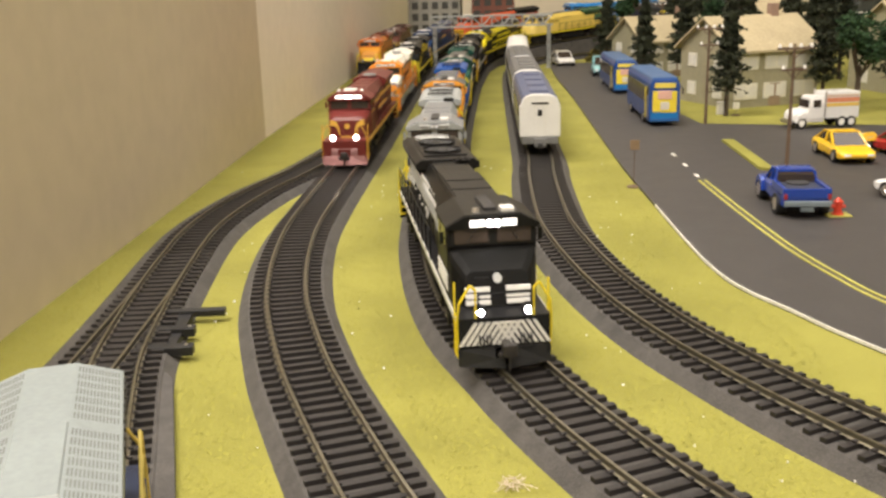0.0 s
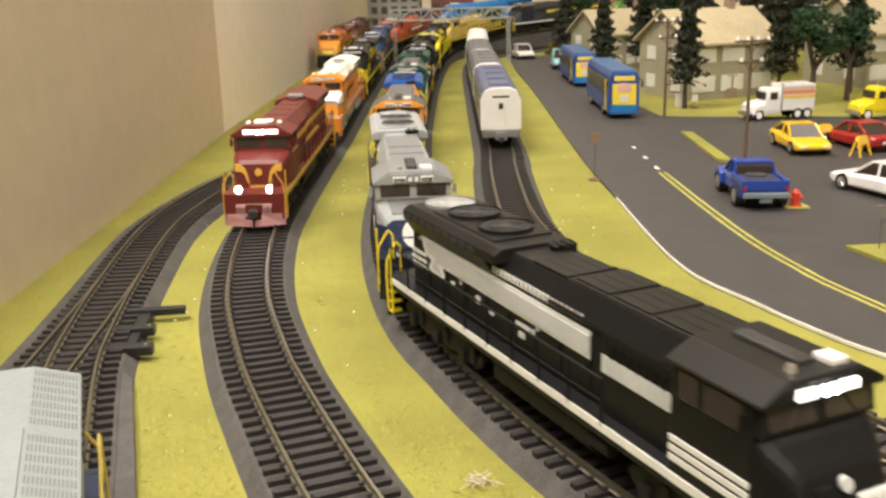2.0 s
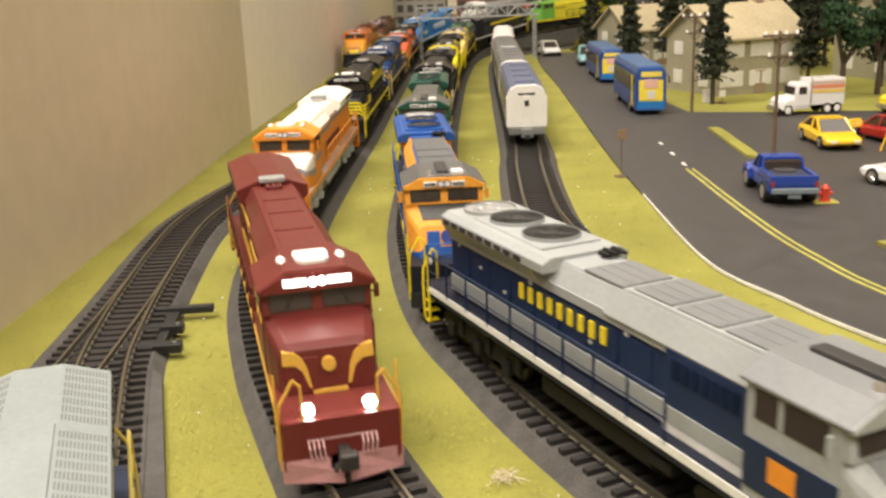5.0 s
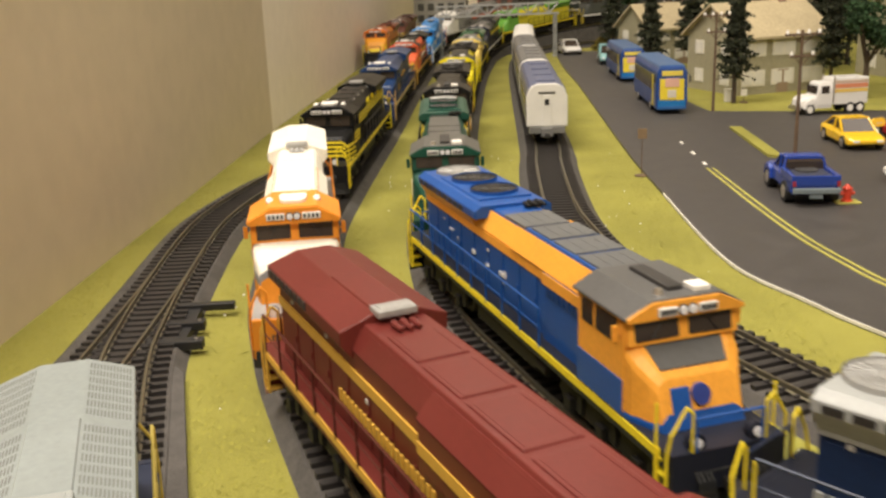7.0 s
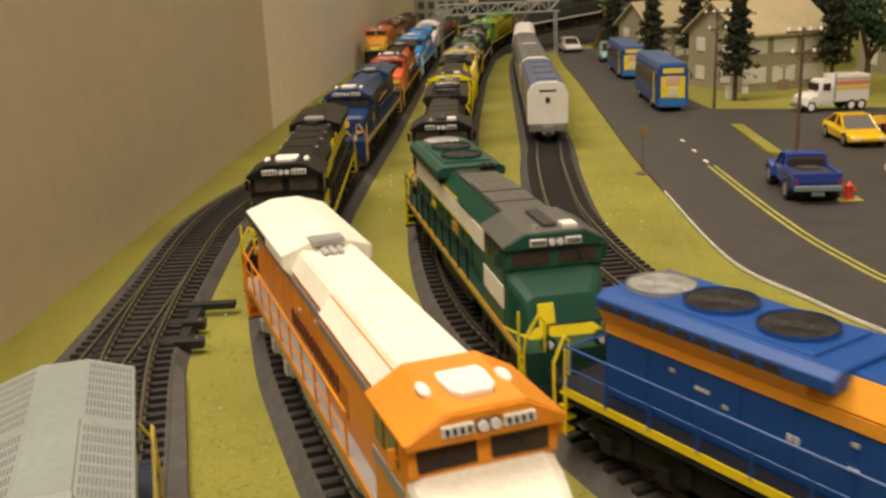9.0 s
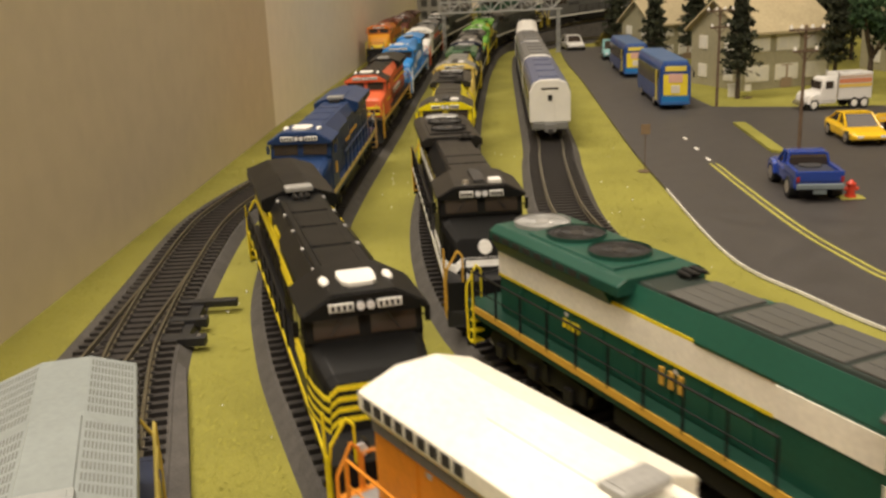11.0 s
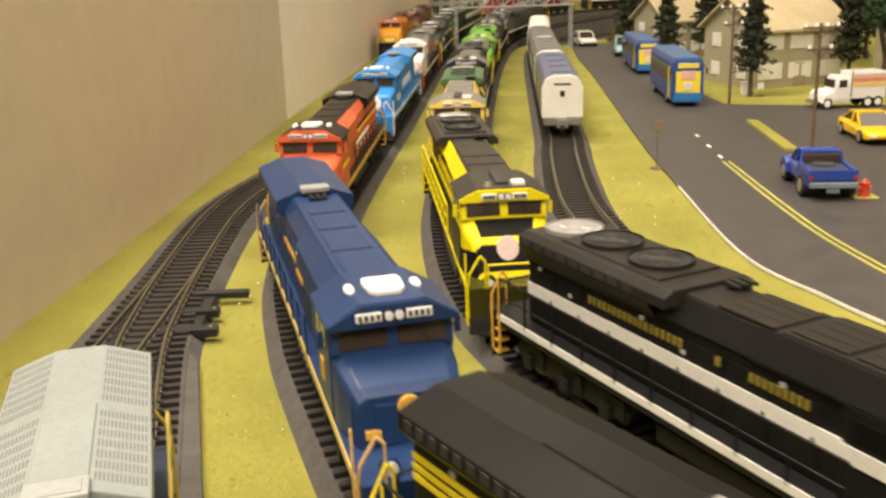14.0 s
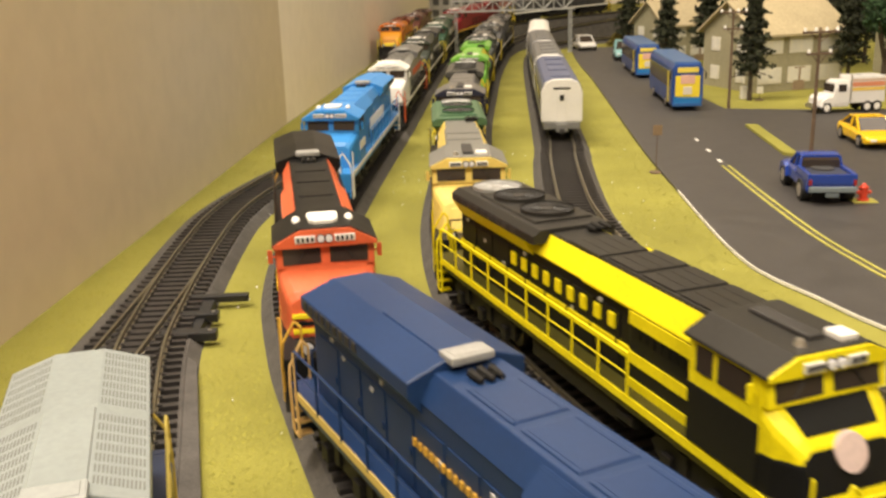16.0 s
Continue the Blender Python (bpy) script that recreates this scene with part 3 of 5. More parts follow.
        if not lv.get("lit"):
            bm = B()
            for q in range(4):
                x = sx * 3.2 + sx * (1.0 + q * (1.55 if ge else 1.15))
                box(bm, x - 0.4, x + 0.4, brow + 1.3, brow + 1.6, zb - 0.7, zb + 0.7)
            part("number", bm, BLACK, cab, "dark bars on the number board")
    bm = B()
    for x in (-1.35, 1.35):
        cyl(bm, (x, brow + 1.0, zb), 1.15, 1.4, "y", 12)
    part("headlight", bm, LAMP_ON if lv.get("lit") else LAMP_OFF, cab)
    bm = B()
    for x in (-1.35, 1.35):
        cyl(bm, (x, brow + 0.6, zb), 1.5, 1.0, "y", 14)
    part("headlight_ring", bm, DARK, cab)
    if ge:
        bm = B()
        prism(bm, [(-4.8, 72), (4.8, 72), (5.4, 75), (4.9, 82), (3.2, 84.5), (-3.2, 84.5), (-4.9, 82), (-5.4, 75)], 51.2, 52.8, "z", 0.5)
        part("air_conditioner", bm, WHITE, cab, "white roof unit")
        for sx in (-1, 1):
            bm = B()
            bmesh.ops.create_uvsphere(bm, u_segments=14, v_segments=8, radius=1.0, matrix=Matrix.Translation((sx * 9.0, 76.5, 51.2)) @ Matrix.Diagonal((1.5, 3.6, 1.3, 1)))
            part("antenna", bm, WHITE, cab, "white roof antenna dome", True)
    else:
        bm = B()
        box(bm, -8.4, -3.4, 85, 90.5, 51.0, 52.8, 0.5)
        part("antenna", bm, WHITE, cab, "white roof antenna box")
        bm = B()
        cyl(bm, (5.6, 88, 51.8), 1.5, 1.6, "z", 14, 1.0)
        part("beacon", bm, CHROME, cab)
    # nose: y, half width, top, forward lean of the foot
    form = ((85.0, 16.3, 38.4, 0.0), (92.0, 15.8, 36.4, 0.0), (100.0, 14.2, 33.6, 0.6), (102.0, 13.0, 31.6, 1.8)) if ge else ((89.5, 16.4, 39.8, 0.0), (93.0, 15.9, 37.2, 0.5), (97.0, 13.2, 33.6, 3.0), (98.6, 11.6, 31.8, 4.5))
    (fy, fw, ft, lean) = form[-1]

    def nose_rows(some, g, cap):
        rows = []
        for y, hw, full, ln in some:
            t = min(full, cap) if cap else full
            u = (hw + g) / hw
            rows.append([(sx * hw * u * q, y + ln * (full - v) / (full - 19.0), v) for sx, q, v in ((1, 1, 19.0), (1, 1, t - 3.2), (1, 0.96, t - 1.4), (1, 0.80, t), (-1, 0.80, t), (-1, 0.96, t - 1.4), (-1, 1, t - 3.2), (-1, 1, 19.0))])
        return rows

    def on_face(bm):
        for v in bm.verts:
            v.co.y += fy + lean * (ft - v.co.z) / (ft - 19.0)
        return bm
    bm = B()
    loft(bm, nose_rows(form, 0.0, 0.0))
    bmesh.ops.bevel(bm, geom=list(bm.edges), offset=0.4, segments=2, affect="EDGES", profile=0.6)
    nose = part("nose", bm, nosem, root)
    for q, (cap, c) in enumerate(lv.get("nose_bands", ())):
        bm = B()
        g = 0.2 + 0.1 * q
        some = list(form[:-1]) + [(fy + g, fw, ft, lean)]
        loft(bm, nose_rows(some, g, cap))
        part("nose_band", bm, P(c), nose)
    if "glare" in lv:
        bm = B()
        (ya, wa, za, _), (yb, wb, zb2, _) = form[0], form[2]
        loft(bm, [[(-wa * 0.72, ya, za - 0.6), (wa * 0.72, ya, za - 0.6), (wa * 0.72, ya, za + 0.35), (-wa * 0.72, ya, za + 0.35)], [(-wb * 0.74, yb, zb2 - 0.6), (wb * 0.74, yb, zb2 - 0.6), (wb * 0.74, yb, zb2 + 0.5), (-wb * 0.74, yb, zb2 + 0.5)]])
        part("glare_panel", bm, P(lv["glare"]), nose, "dull anti-glare panel on the nose top")
    if len(lv.get("nose_bands", ())) < 2:
        bm = B()
        box(bm, 3.0, 8.4, -0.4, 0.5, 19.4, 29.6, 0.2)
        part("nose_door", on_face(bm), P(lv["nose_bands"][-1][1]) if lv.get("nose_bands") else nosem, nose)
    dy = 118.0 if ge else 112.5
    for sx in (-1, 1):
        bm = B()
        cyl(bm, (sx * 8.6, dy, 21.0), 1.8 if ge else 1.3, 2.4, "y", 14)
        lens = part("ditch_light", bm, LAMP_ON if lv.get("lit") else LAMP_OFF, root)
        bm = B()
        cyl(bm, (sx * 8.6, dy - 0.6, 21.0), 2.4, 2.4, "y", 14)
        box(bm, sx * 8.6 - 1.2, sx * 8.6 + 1.2, dy - 1.6, dy + 0.2, 17.5, 19.6)
        part("housing", bm, sillm, lens)
    bm = B()
    prism(bm, [(-13, dy - 5), (13, dy - 5), (11, dy + 1.6), (-11, dy + 1.6)], 17.4, 19.2, "z", 0.3)
    part("anticlimber", bm, P(lv["climber"]) if "climber" in lv else sillm, root)
    for name, x0, x1, z0, z1, c in lv.get("nose_marks", ()):
        bm = B()
        if name == "emblem":
            cyl(bm, ((x0 + x1) / 2, 0.5, (z0 + z1) / 2), (x1 - x0) / 2, 1.4, "y", 24)
        else:
            box(bm, x0, x1, -0.8, 1.0, z0, z1, 0.1)
        part(name, on_face(bm), P(c), nose)
    if lv.get("wings"):
        for sx in (-1, 1):
            bm = B()
            prism(bm, [(sx * u, v) for u, v in ((13.0, 31.8), (9.6, 31.4), (7.4, 29.4), (6.2, 26.6), (5.2, 21.0), (6.0, 21.0), (7.6, 25.8), (9.6, 27.6), (13.2, 28.0))], -3.5, 0.8, "y")
            part("wing_stripe", on_face(bm), P(lv["wings"]), nose, "curved gold wing stripe")
    # marks on both flanks: where, y0, y1, z0, z1, colour
    span = {"hood": (12.0, -110 if ge else -96.8, wide - 0.3), "rear": (13.2 if ge else 13.0, wide + 0.1, c0 - 1.6), "cab": (16.6, c0 + 0.3, c1 - 0.3), "rad": (15.2, -110 if ge else -97, -50 if ge else -27)}
    for w, y0, y1, z0, z1, c in lv.get("stripes", ()):
        x, lo, hi = span[w]
        a0, a1 = (max(lo, y0 * k), min(hi, y1 * k)) if w in ("hood", "rad") else (lo, hi)
        for sx in (-1, 1):
            stripe_box(root, sx, x, a0, a1, z0 * kz, z1 * kz, P(c))
    for pts, out, c in lv.get("bolts", ()):
        for sx in (-1, 1):
            bm = B()
            prism(bm, [(y * k, z * kz) for y, z in pts], *sorted((sx * 11.7, sx * (12.35 + out))), "x")
            part("lightning_stripe", bm, P(c), root)
    for y0, y1, z0, z1, count, c in lv.get("letters", ()):
        for sx in (-1, 1):
            lettering(root, sx, 12.2 if y1 * k < wide else 13.3, y0 * k, y1 * k, z0 * kz, z1 * kz, count, P(c))
    for y0, y1, z0, z1, c in lv.get("emblems", ()):
        for sx in (-1, 1):
            stripe_box(root, sx, 16.7, c0 + 8, c0 + 8 + (y1 - y0), z0 * kz, z1 * kz, P(c), "emblem")
    return root


NAVY, BLK, SILVER, YEL = (0.012, 0.036, 0.110), (0.011, 0.011, 0.011), (0.55, 0.56, 0.56), (0.78, 0.62, 0.03)
MAROON, ORANGE, CREAM, GREY = (0.13, 0.022, 0.018), (0.72, 0.26, 0.03), (0.86, 0.82, 0.72), (0.33, 0.345, 0.345)
GOLD, RED, BLUE, GREEN = (0.62, 0.36, 0.06), (0.66, 0.13, 0.055), (0.02, 0.13, 0.42), (0.012, 0.075, 0.05)
LIGHT = (0.74, 0.73, 0.70)
VY = (0.82, 0.70, 0.02)
G2, G3 = "train of maroon lead locomotive", "train of black lead locomotive"

LEFT_TRAIN = [
    dict(type="ge", group=G2, lit=True, wings=GOLD, body=MAROON, sill=MAROON, pilot=MAROON, plough=(0.40, 0.20, 0.20), sill_line=GOLD, rails=(0.08, 0.016, 0.014), front_rails=GOLD, hoses=(0.5, 0.3, 0.3),
         label="maroon model diesel locomotive with gold stripe and lit headlights",
         stripes=[("hood", -112, 34, 36.5, 39.5, GOLD), ("rear", 38, 74, 36.5, 39.5, GOLD), ("cab", 76, 103, 36.0, 36.9, GOLD)],
         letters=[(-50, 10, 28, 31.4, 14, GOLD)],
         nose_marks=[("stripe", -5, 5, 19.0, 20.0, GOLD), ("emblem", -2.0, 2.0, 25.5, 29.0, GOLD)]),
    dict(type="ge", group=G2, body=ORANGE, roof=CREAM, rad=CREAM, cab=ORANGE, cabroof=ORANGE, nose=CREAM, shoulder=CREAM, sill=(0.3, 0.3, 0.3), pilot=ORANGE, nose_bands=[(31.4, (0.25, 0.25, 0.26)), (28.6, ORANGE)], sill_line=ORANGE, under=(0.42, 0.42, 0.42), rails=ORANGE, front_rails=ORANGE,
         label="orange model diesel locomotive with cream roof and silver trucks",
         stripes=[("hood", -112, 34, 40.2, 42.6, (0.2, 0.2, 0.21)), ("rear", 38, 74, 40.2, 42.6, (0.2, 0.2, 0.21)), ("cab", 76, 103, 32.5, 35.5, (0.25, 0.25, 0.26))],
         letters=[(-40, 20, 28, 33, 9, (0.12, 0.03, 0.02))], nose_marks=[]),
    dict(type="ge", group=G2, lugs=True, body=BLK, sill_line=YEL, front_rails=YEL, label="black model diesel locomotive with three thin yellow stripes",
         stripes=[("hood", -112, 36, z, z + 1.3, YEL) for z in (34.0, 36.4, 38.8)] + [("rear", 38, 75, z, z + 1.3, YEL) for z in (34.0, 36.4, 38.8)] + [("cab", 76, 103, z, z + 1.3, YEL) for z in (28.0, 30.6, 33.2)],
         letters=[(-78, -62, 41.5, 45, 3, YEL), (-50, -34, 41.5, 45, 3, YEL), (-22, -6, 41.5, 45, 3, YEL)],
         nose_bands=[(31.0 - 1.35 * q, BLK if q % 2 else YEL) for q in range(8)]),
    dict(type="ge", group=G2, body=NAVY, sill=NAVY, pilot=NAVY, sill_line=(0.60, 0.44, 0.14), front_rails=(0.62, 0.40, 0.16), rails=NAVY, label="dark blue model diesel locomotive with gold lettering",
         letters=[(-46, -14, 33, 34.8, 8, GOLD), (-4, 12, 33, 34.8, 4, GOLD)], emblems=[(90, 95, 27, 33, GOLD)],
         nose_marks=[("emblem", -3, 3, 25.5, 31, GOLD), ("stripe", -11.5, -7.5, 21.5, 23.5, GOLD), ("stripe", 7.5, 11.5, 21.5, 23.5, GOLD)]),
    dict(type="ge", group=G2, body=RED, roof=BLK, rad=BLK, cabroof=BLK, cab=RED, nose=RED, sill_line=GOLD, front_rails=GOLD, label="orange-red model diesel locomotive with black roof and gold stripes",
         stripes=[("hood", -112, 34, 33.5, 35.0, YEL), ("hood", -112, 34, 36.5, 38.0, BLK), ("cab", 76, 103, 30.5, 32, YEL)], letters=[(-50, 10, 26, 31, 10, CREAM)],
         nose_marks=[("stripe", -12.6, 12.6, 20.6, 22.0, YEL), ("stripe", -12.6, 12.6, 23, 24.4, BLK), ("stripe", -12.6, 12.6, 25.4, 26.8, YEL)]),
    dict(type="ge", group=G2, body=(0.03, 0.22, 0.56), sill=(0.03, 0.22, 0.56), sill_line=LIGHT, front_rails=LIGHT, rails=(0.03, 0.22, 0.56), label="bright blue model diesel locomotive with white lettering",
         stripes=[("cab", 80, 98, 27, 32, LIGHT)], letters=[(-50, 20, 27, 36, 8, LIGHT)], nose_marks=[("emblem", -6, 6, 24, 30, LIGHT)]),
    dict(type="ge", group=G2, body=(0.3, 0.3, 0.3), roof=(0.10, 0.10, 0.10), rad=(0.12, 0.12, 0.12), cab=LIGHT, cabroof=LIGHT, nose=LIGHT, label="grey and white model diesel locomotive", sill_line=LIGHT, front_rails=RED,
         stripes=[("hood", -112, 34, 30, 36, RED)]),
    dict(type="ge", group=G2, body=(0.05, 0.06, 0.05), roof=(0.05, 0.05, 0.05), label="charcoal model diesel locomotive with white cab panels", sill_line=LIGHT, stripes=[("cab", 76, 103, 28, 34, LIGHT), ("hood", -112, 34, 30, 33, LIGHT)]),
    dict(type="ge", group=G2, body=(0.03, 0.075, 0.045), roof=(0.05, 0.07, 0.05), label="dark green model diesel locomotive with cream band", sill_line=CREAM, stripes=[("hood", -112, 34, 28, 36, CREAM)]),
    dict(type="ge", group=G2, body=(0.24, 0.025, 0.03), roof=(0.22, 0.03, 0.035), label="dark red model diesel locomotive", sill_line=GOLD),
    dict(type="ge", group=G2, body=(0.06, 0.06, 0.062), label="dark grey model diesel locomotive", sill_line=LIGHT),
]
RIGHT_TRAIN = [
    dict(type="emd", group=G3, lit=True, zebra=True, body=BLK, roof=(0.020, 0.019, 0.017), rad=(0.016, 0.015, 0.014), cabroof=(0.022, 0.021, 0.019), sill_line=LIGHT, front_rails=YEL, label="black model diesel locomotive with silver lightning stripe and lit headlights",
         stripes=[("hood", -103, -88, z, z + 1.3, LIGHT) for z in (28.0, 30.6, 33.2)] + [("cab", 76, 103, z, z + 1.5, LIGHT) for z in (22.5, 25.0, 27.5)] + [("rear", 46, 75, 31.5, 36.5, SILVER)],
         bolts=[([(-92, 41.0), (24, 40.0), (24, 32.0), (-74, 33.0), (-71, 28.0), (-86, 29.5), (-83, 33.5), (-89, 35.0)], 0.0, LIGHT), ([(-88, 39.8), (24, 38.9), (24, 33.1), (-77, 34.1), (-74, 30.0), (-82, 30.8), (-79, 35.0), (-86, 36.4)], 0.25, (0.55, 0.56, 0.56))],
         letters=[(-42, 22, 42.0, 44.2, 16, LIGHT), (-66, -63, 29.0, 30.2, 1, LIGHT), (-46, -43, 28.0, 30.5, 1, LIGHT), (-36, -33, 27.0, 28.2, 1, LIGHT), (-18, -6, 28.6, 30.4, 4, LIGHT), (-16, -12, 25.6, 27.4, 1, LIGHT)],
         nose_marks=[("stripe", sx * 7.5 - 4.5, sx * 7.5 + 4.5, z, z + 1.5, LIGHT) for sx in (-1, 1) for z in (20.4, 22.6, 24.8)] + [("emblem", -1.6, 1.6, 27.6, 30.8, SILVER)]),
    dict(type="emd", group=G3, body=(0.012, 0.026, 0.075), roof=GREY, panel=(0.18, 0.185, 0.19), rad=GREY, cab=GREY, cabroof=(0.19, 0.195, 0.20), nose=GREY, sill=(0.015, 0.018, 0.03), sill_line=LIGHT, rails=(0.012, 0.024, 0.065), front_rails=YEL,
         nose_bands=[(31.6, (0.012, 0.024, 0.065))], shoulder=GREY, glare=(0.18, 0.185, 0.19), climber=LIGHT, label="grey and navy blue model diesel locomotive with white sill line",
         stripes=[("hood", -112, 46, 21, 27, GREY), ("hood", -112, 46, 40.5, 43.5, GREY), ("rear", 46, 75, 22, 27, GREY), ("cab", 76, 103, 22, 34, (0.012, 0.024, 0.065)), ("rear", 0, 0, 19.8, 22.5, LIGHT)],
         letters=[(-48, 6, 33, 38, 6, YEL)], emblems=[(86, 94, 26, 32, ORANGE)], nose_marks=[("emblem", -5.8, 5.8, 20.4, 31.6, LIGHT)]),
    dict(type="emd", group=G3, body=(0.012, 0.075, 0.30), roof=(0.012, 0.075, 0.30), panel=(0.11, 0.115, 0.12), rad=(0.012, 0.075, 0.30), cab=(0.82, 0.36, 0.05), cabroof=(0.09, 0.09, 0.09), nose=(0.82, 0.36, 0.05), shoulder=(0.85, 0.38, 0.05), glare=(0.08, 0.08, 0.08), nose_bands=[(23.5, (0.012, 0.075, 0.30))], sill=(0.018, 0.02, 0.03), sill_line=YEL,
         rails=(0.012, 0.075, 0.30), front_rails=YEL, label="blue model diesel locomotive with orange band and orange cab",
         stripes=[("hood", -112, 60, 38.8, 42.0, (0.85, 0.38, 0.05)), ("rear", 46, 75, 38.6, 42.2, (0.85, 0.38, 0.05)), ("cab", 76, 103, 20, 30, (0.012, 0.075, 0.30))],
         letters=[(-68, -63, 33, 33.9, 2, LIGHT), (-40, -36, 30, 31.6, 1, LIGHT), (-24, -21, 29, 30, 1, LIGHT), (-10, -3, 29.4, 31, 2, LIGHT), (-8, -5, 27, 28, 1, LIGHT)], nose_marks=[("emblem", -2.6, 2.6, 25, 30, (0.03, 0.05, 0.22))]),
    dict(type="emd", group=G3, body=GREEN, roof=(0.035, 0.045, 0.04), panel=(0.09, 0.09, 0.085), rad=(0.014, 0.07, 0.05), cab=GREEN, cabroof=(0.09, 0.09, 0.085), nose=GREEN, nose_bands=[(22.5, YEL)], shoulder=GREEN, sill=(0.014, 0.05, 0.035), sill_line=GOLD, front_rails=YEL,
         label="dark green model diesel locomotive with cream band and yellow edging",
         stripes=[("hood", -112, 60, 34.0, 42.0, CREAM), ("hood", -112, 60, 42.0, 43.0, YEL), ("hood", -112, 60, 33.0, 34.0, YEL), ("rear", 46, 75, 34, 42, CREAM), ("cab", 76, 98, 26, 34, CREAM)],
         letters=[(-60, -50, 27, 30, 3, YEL), (-12, 0, 26, 31, 2, GOLD)], nose_marks=[]),
    dict(type="emd", group=G3, body=BLK, roof=(0.024, 0.022, 0.020), sill_line=LIGHT, front_rails=GOLD, label="black model diesel locomotive with one broad white stripe",
         stripes=[("hood", -112, 46, 29.5, 33.5, LIGHT), ("rear", 46, 75, 29.5, 33.5, LIGHT), ("cab", 76, 103, 22.5, 27, LIGHT)],
         letters=[(-66, -22, 36.4, 38.8, 12, (0.26, 0.21, 0.04)), (-10, -8, 36.4, 38.8, 1, (0.26, 0.21, 0.04)), (2, 22, 36.4, 38.8, 6, (0.26, 0.21, 0.04))],
         nose_bands=[(24.6, LIGHT), (21.2, BLK)], nose_marks=[("emblem", -2.6, 2.6, 26, 31, LIGHT)]),
    dict(type="emd", group=G3, bright_end=True, body=BLK, shoulder=VY, roof=(0.03, 0.028, 0.025), rad=(0.03, 0.028, 0.025), cab=VY, cabroof=(0.035, 0.033, 0.03), nose=VY, sill=(0.05, 0.045, 0.01), glare=BLK, climber=VY,
         sill_line=VY, rails=VY, front_rails=VY, nose_bands=[(31.0, BLK), (21.5, VY)], label="black and bright yellow model diesel locomotive with yellow handrails",
         stripes=[("hood", -112, 46, 27.0, 30.4, VY), ("rear", 0, 0, 27.0, 30.4, VY), ("rear", 0, 0, 19.6, 22.4, VY), ("cab", 76, 103, 20, 35.5, BLK), ("rear", 0, 0, 38.5, 42.2, VY)],
         letters=[(-52, 26, 33.4, 37.8, 6, VY)], nose_marks=[("emblem", -4.2, 4.2, 25.6, 34.0, (0.66, 0.52, 0.50))]),
    dict(type="emd", group=G3, body=(0.80, 0.60, 0.14), roof=(0.15, 0.15, 0.14), rad=(0.06, 0.13, 0.07), cab=(0.80, 0.62, 0.18), cabroof=(0.16, 0.16, 0.15), nose=(0.80, 0.62, 0.18), sill_line=YEL, front_rails=YEL, label="pale yellow model diesel locomotive with grey roof and green radiator",
         stripes=[("hood", -112, -60, 30, 40, (0.06, 0.13, 0.07)), ("rad", -113, -90, 46.8, 49.4, YEL)]),
    dict(type="emd", group=G3, body=(0.05, 0.052, 0.055), roof=(0.12, 0.115, 0.11), rad=(0.07, 0.068, 0.06), cab=(0.028, 0.03, 0.05), cabroof=(0.12, 0.115, 0.11), sill_line=LIGHT, label="dark grey model diesel locomotive with navy cab",
         stripes=[("hood", -112, 40, 32, 36, YEL)]),
    dict(type="emd", group=G3, body=(0.62, 0.55, 0.04), roof=(0.16, 0.38, 0.06), rad=(0.14, 0.36, 0.06), cab=(0.14, 0.36, 0.06), cabroof=(0.16, 0.38, 0.06), nose=(0.14, 0.36, 0.06), sill_line=YEL, label="lime green model diesel locomotive with yellow sides", front_rails=YEL),
    dict(type="emd", group=G3, body=(0.06, 0.065, 0.06), roof=(0.10, 0.10, 0.095), label="charcoal model diesel locomotive", sill_line=LIGHT),
    dict(type="emd", group=G3, body=(0.10, 0.10, 0.10), roof=(0.14, 0.13, 0.12), label="grey model diesel locomotive", sill_line=LIGHT),
]


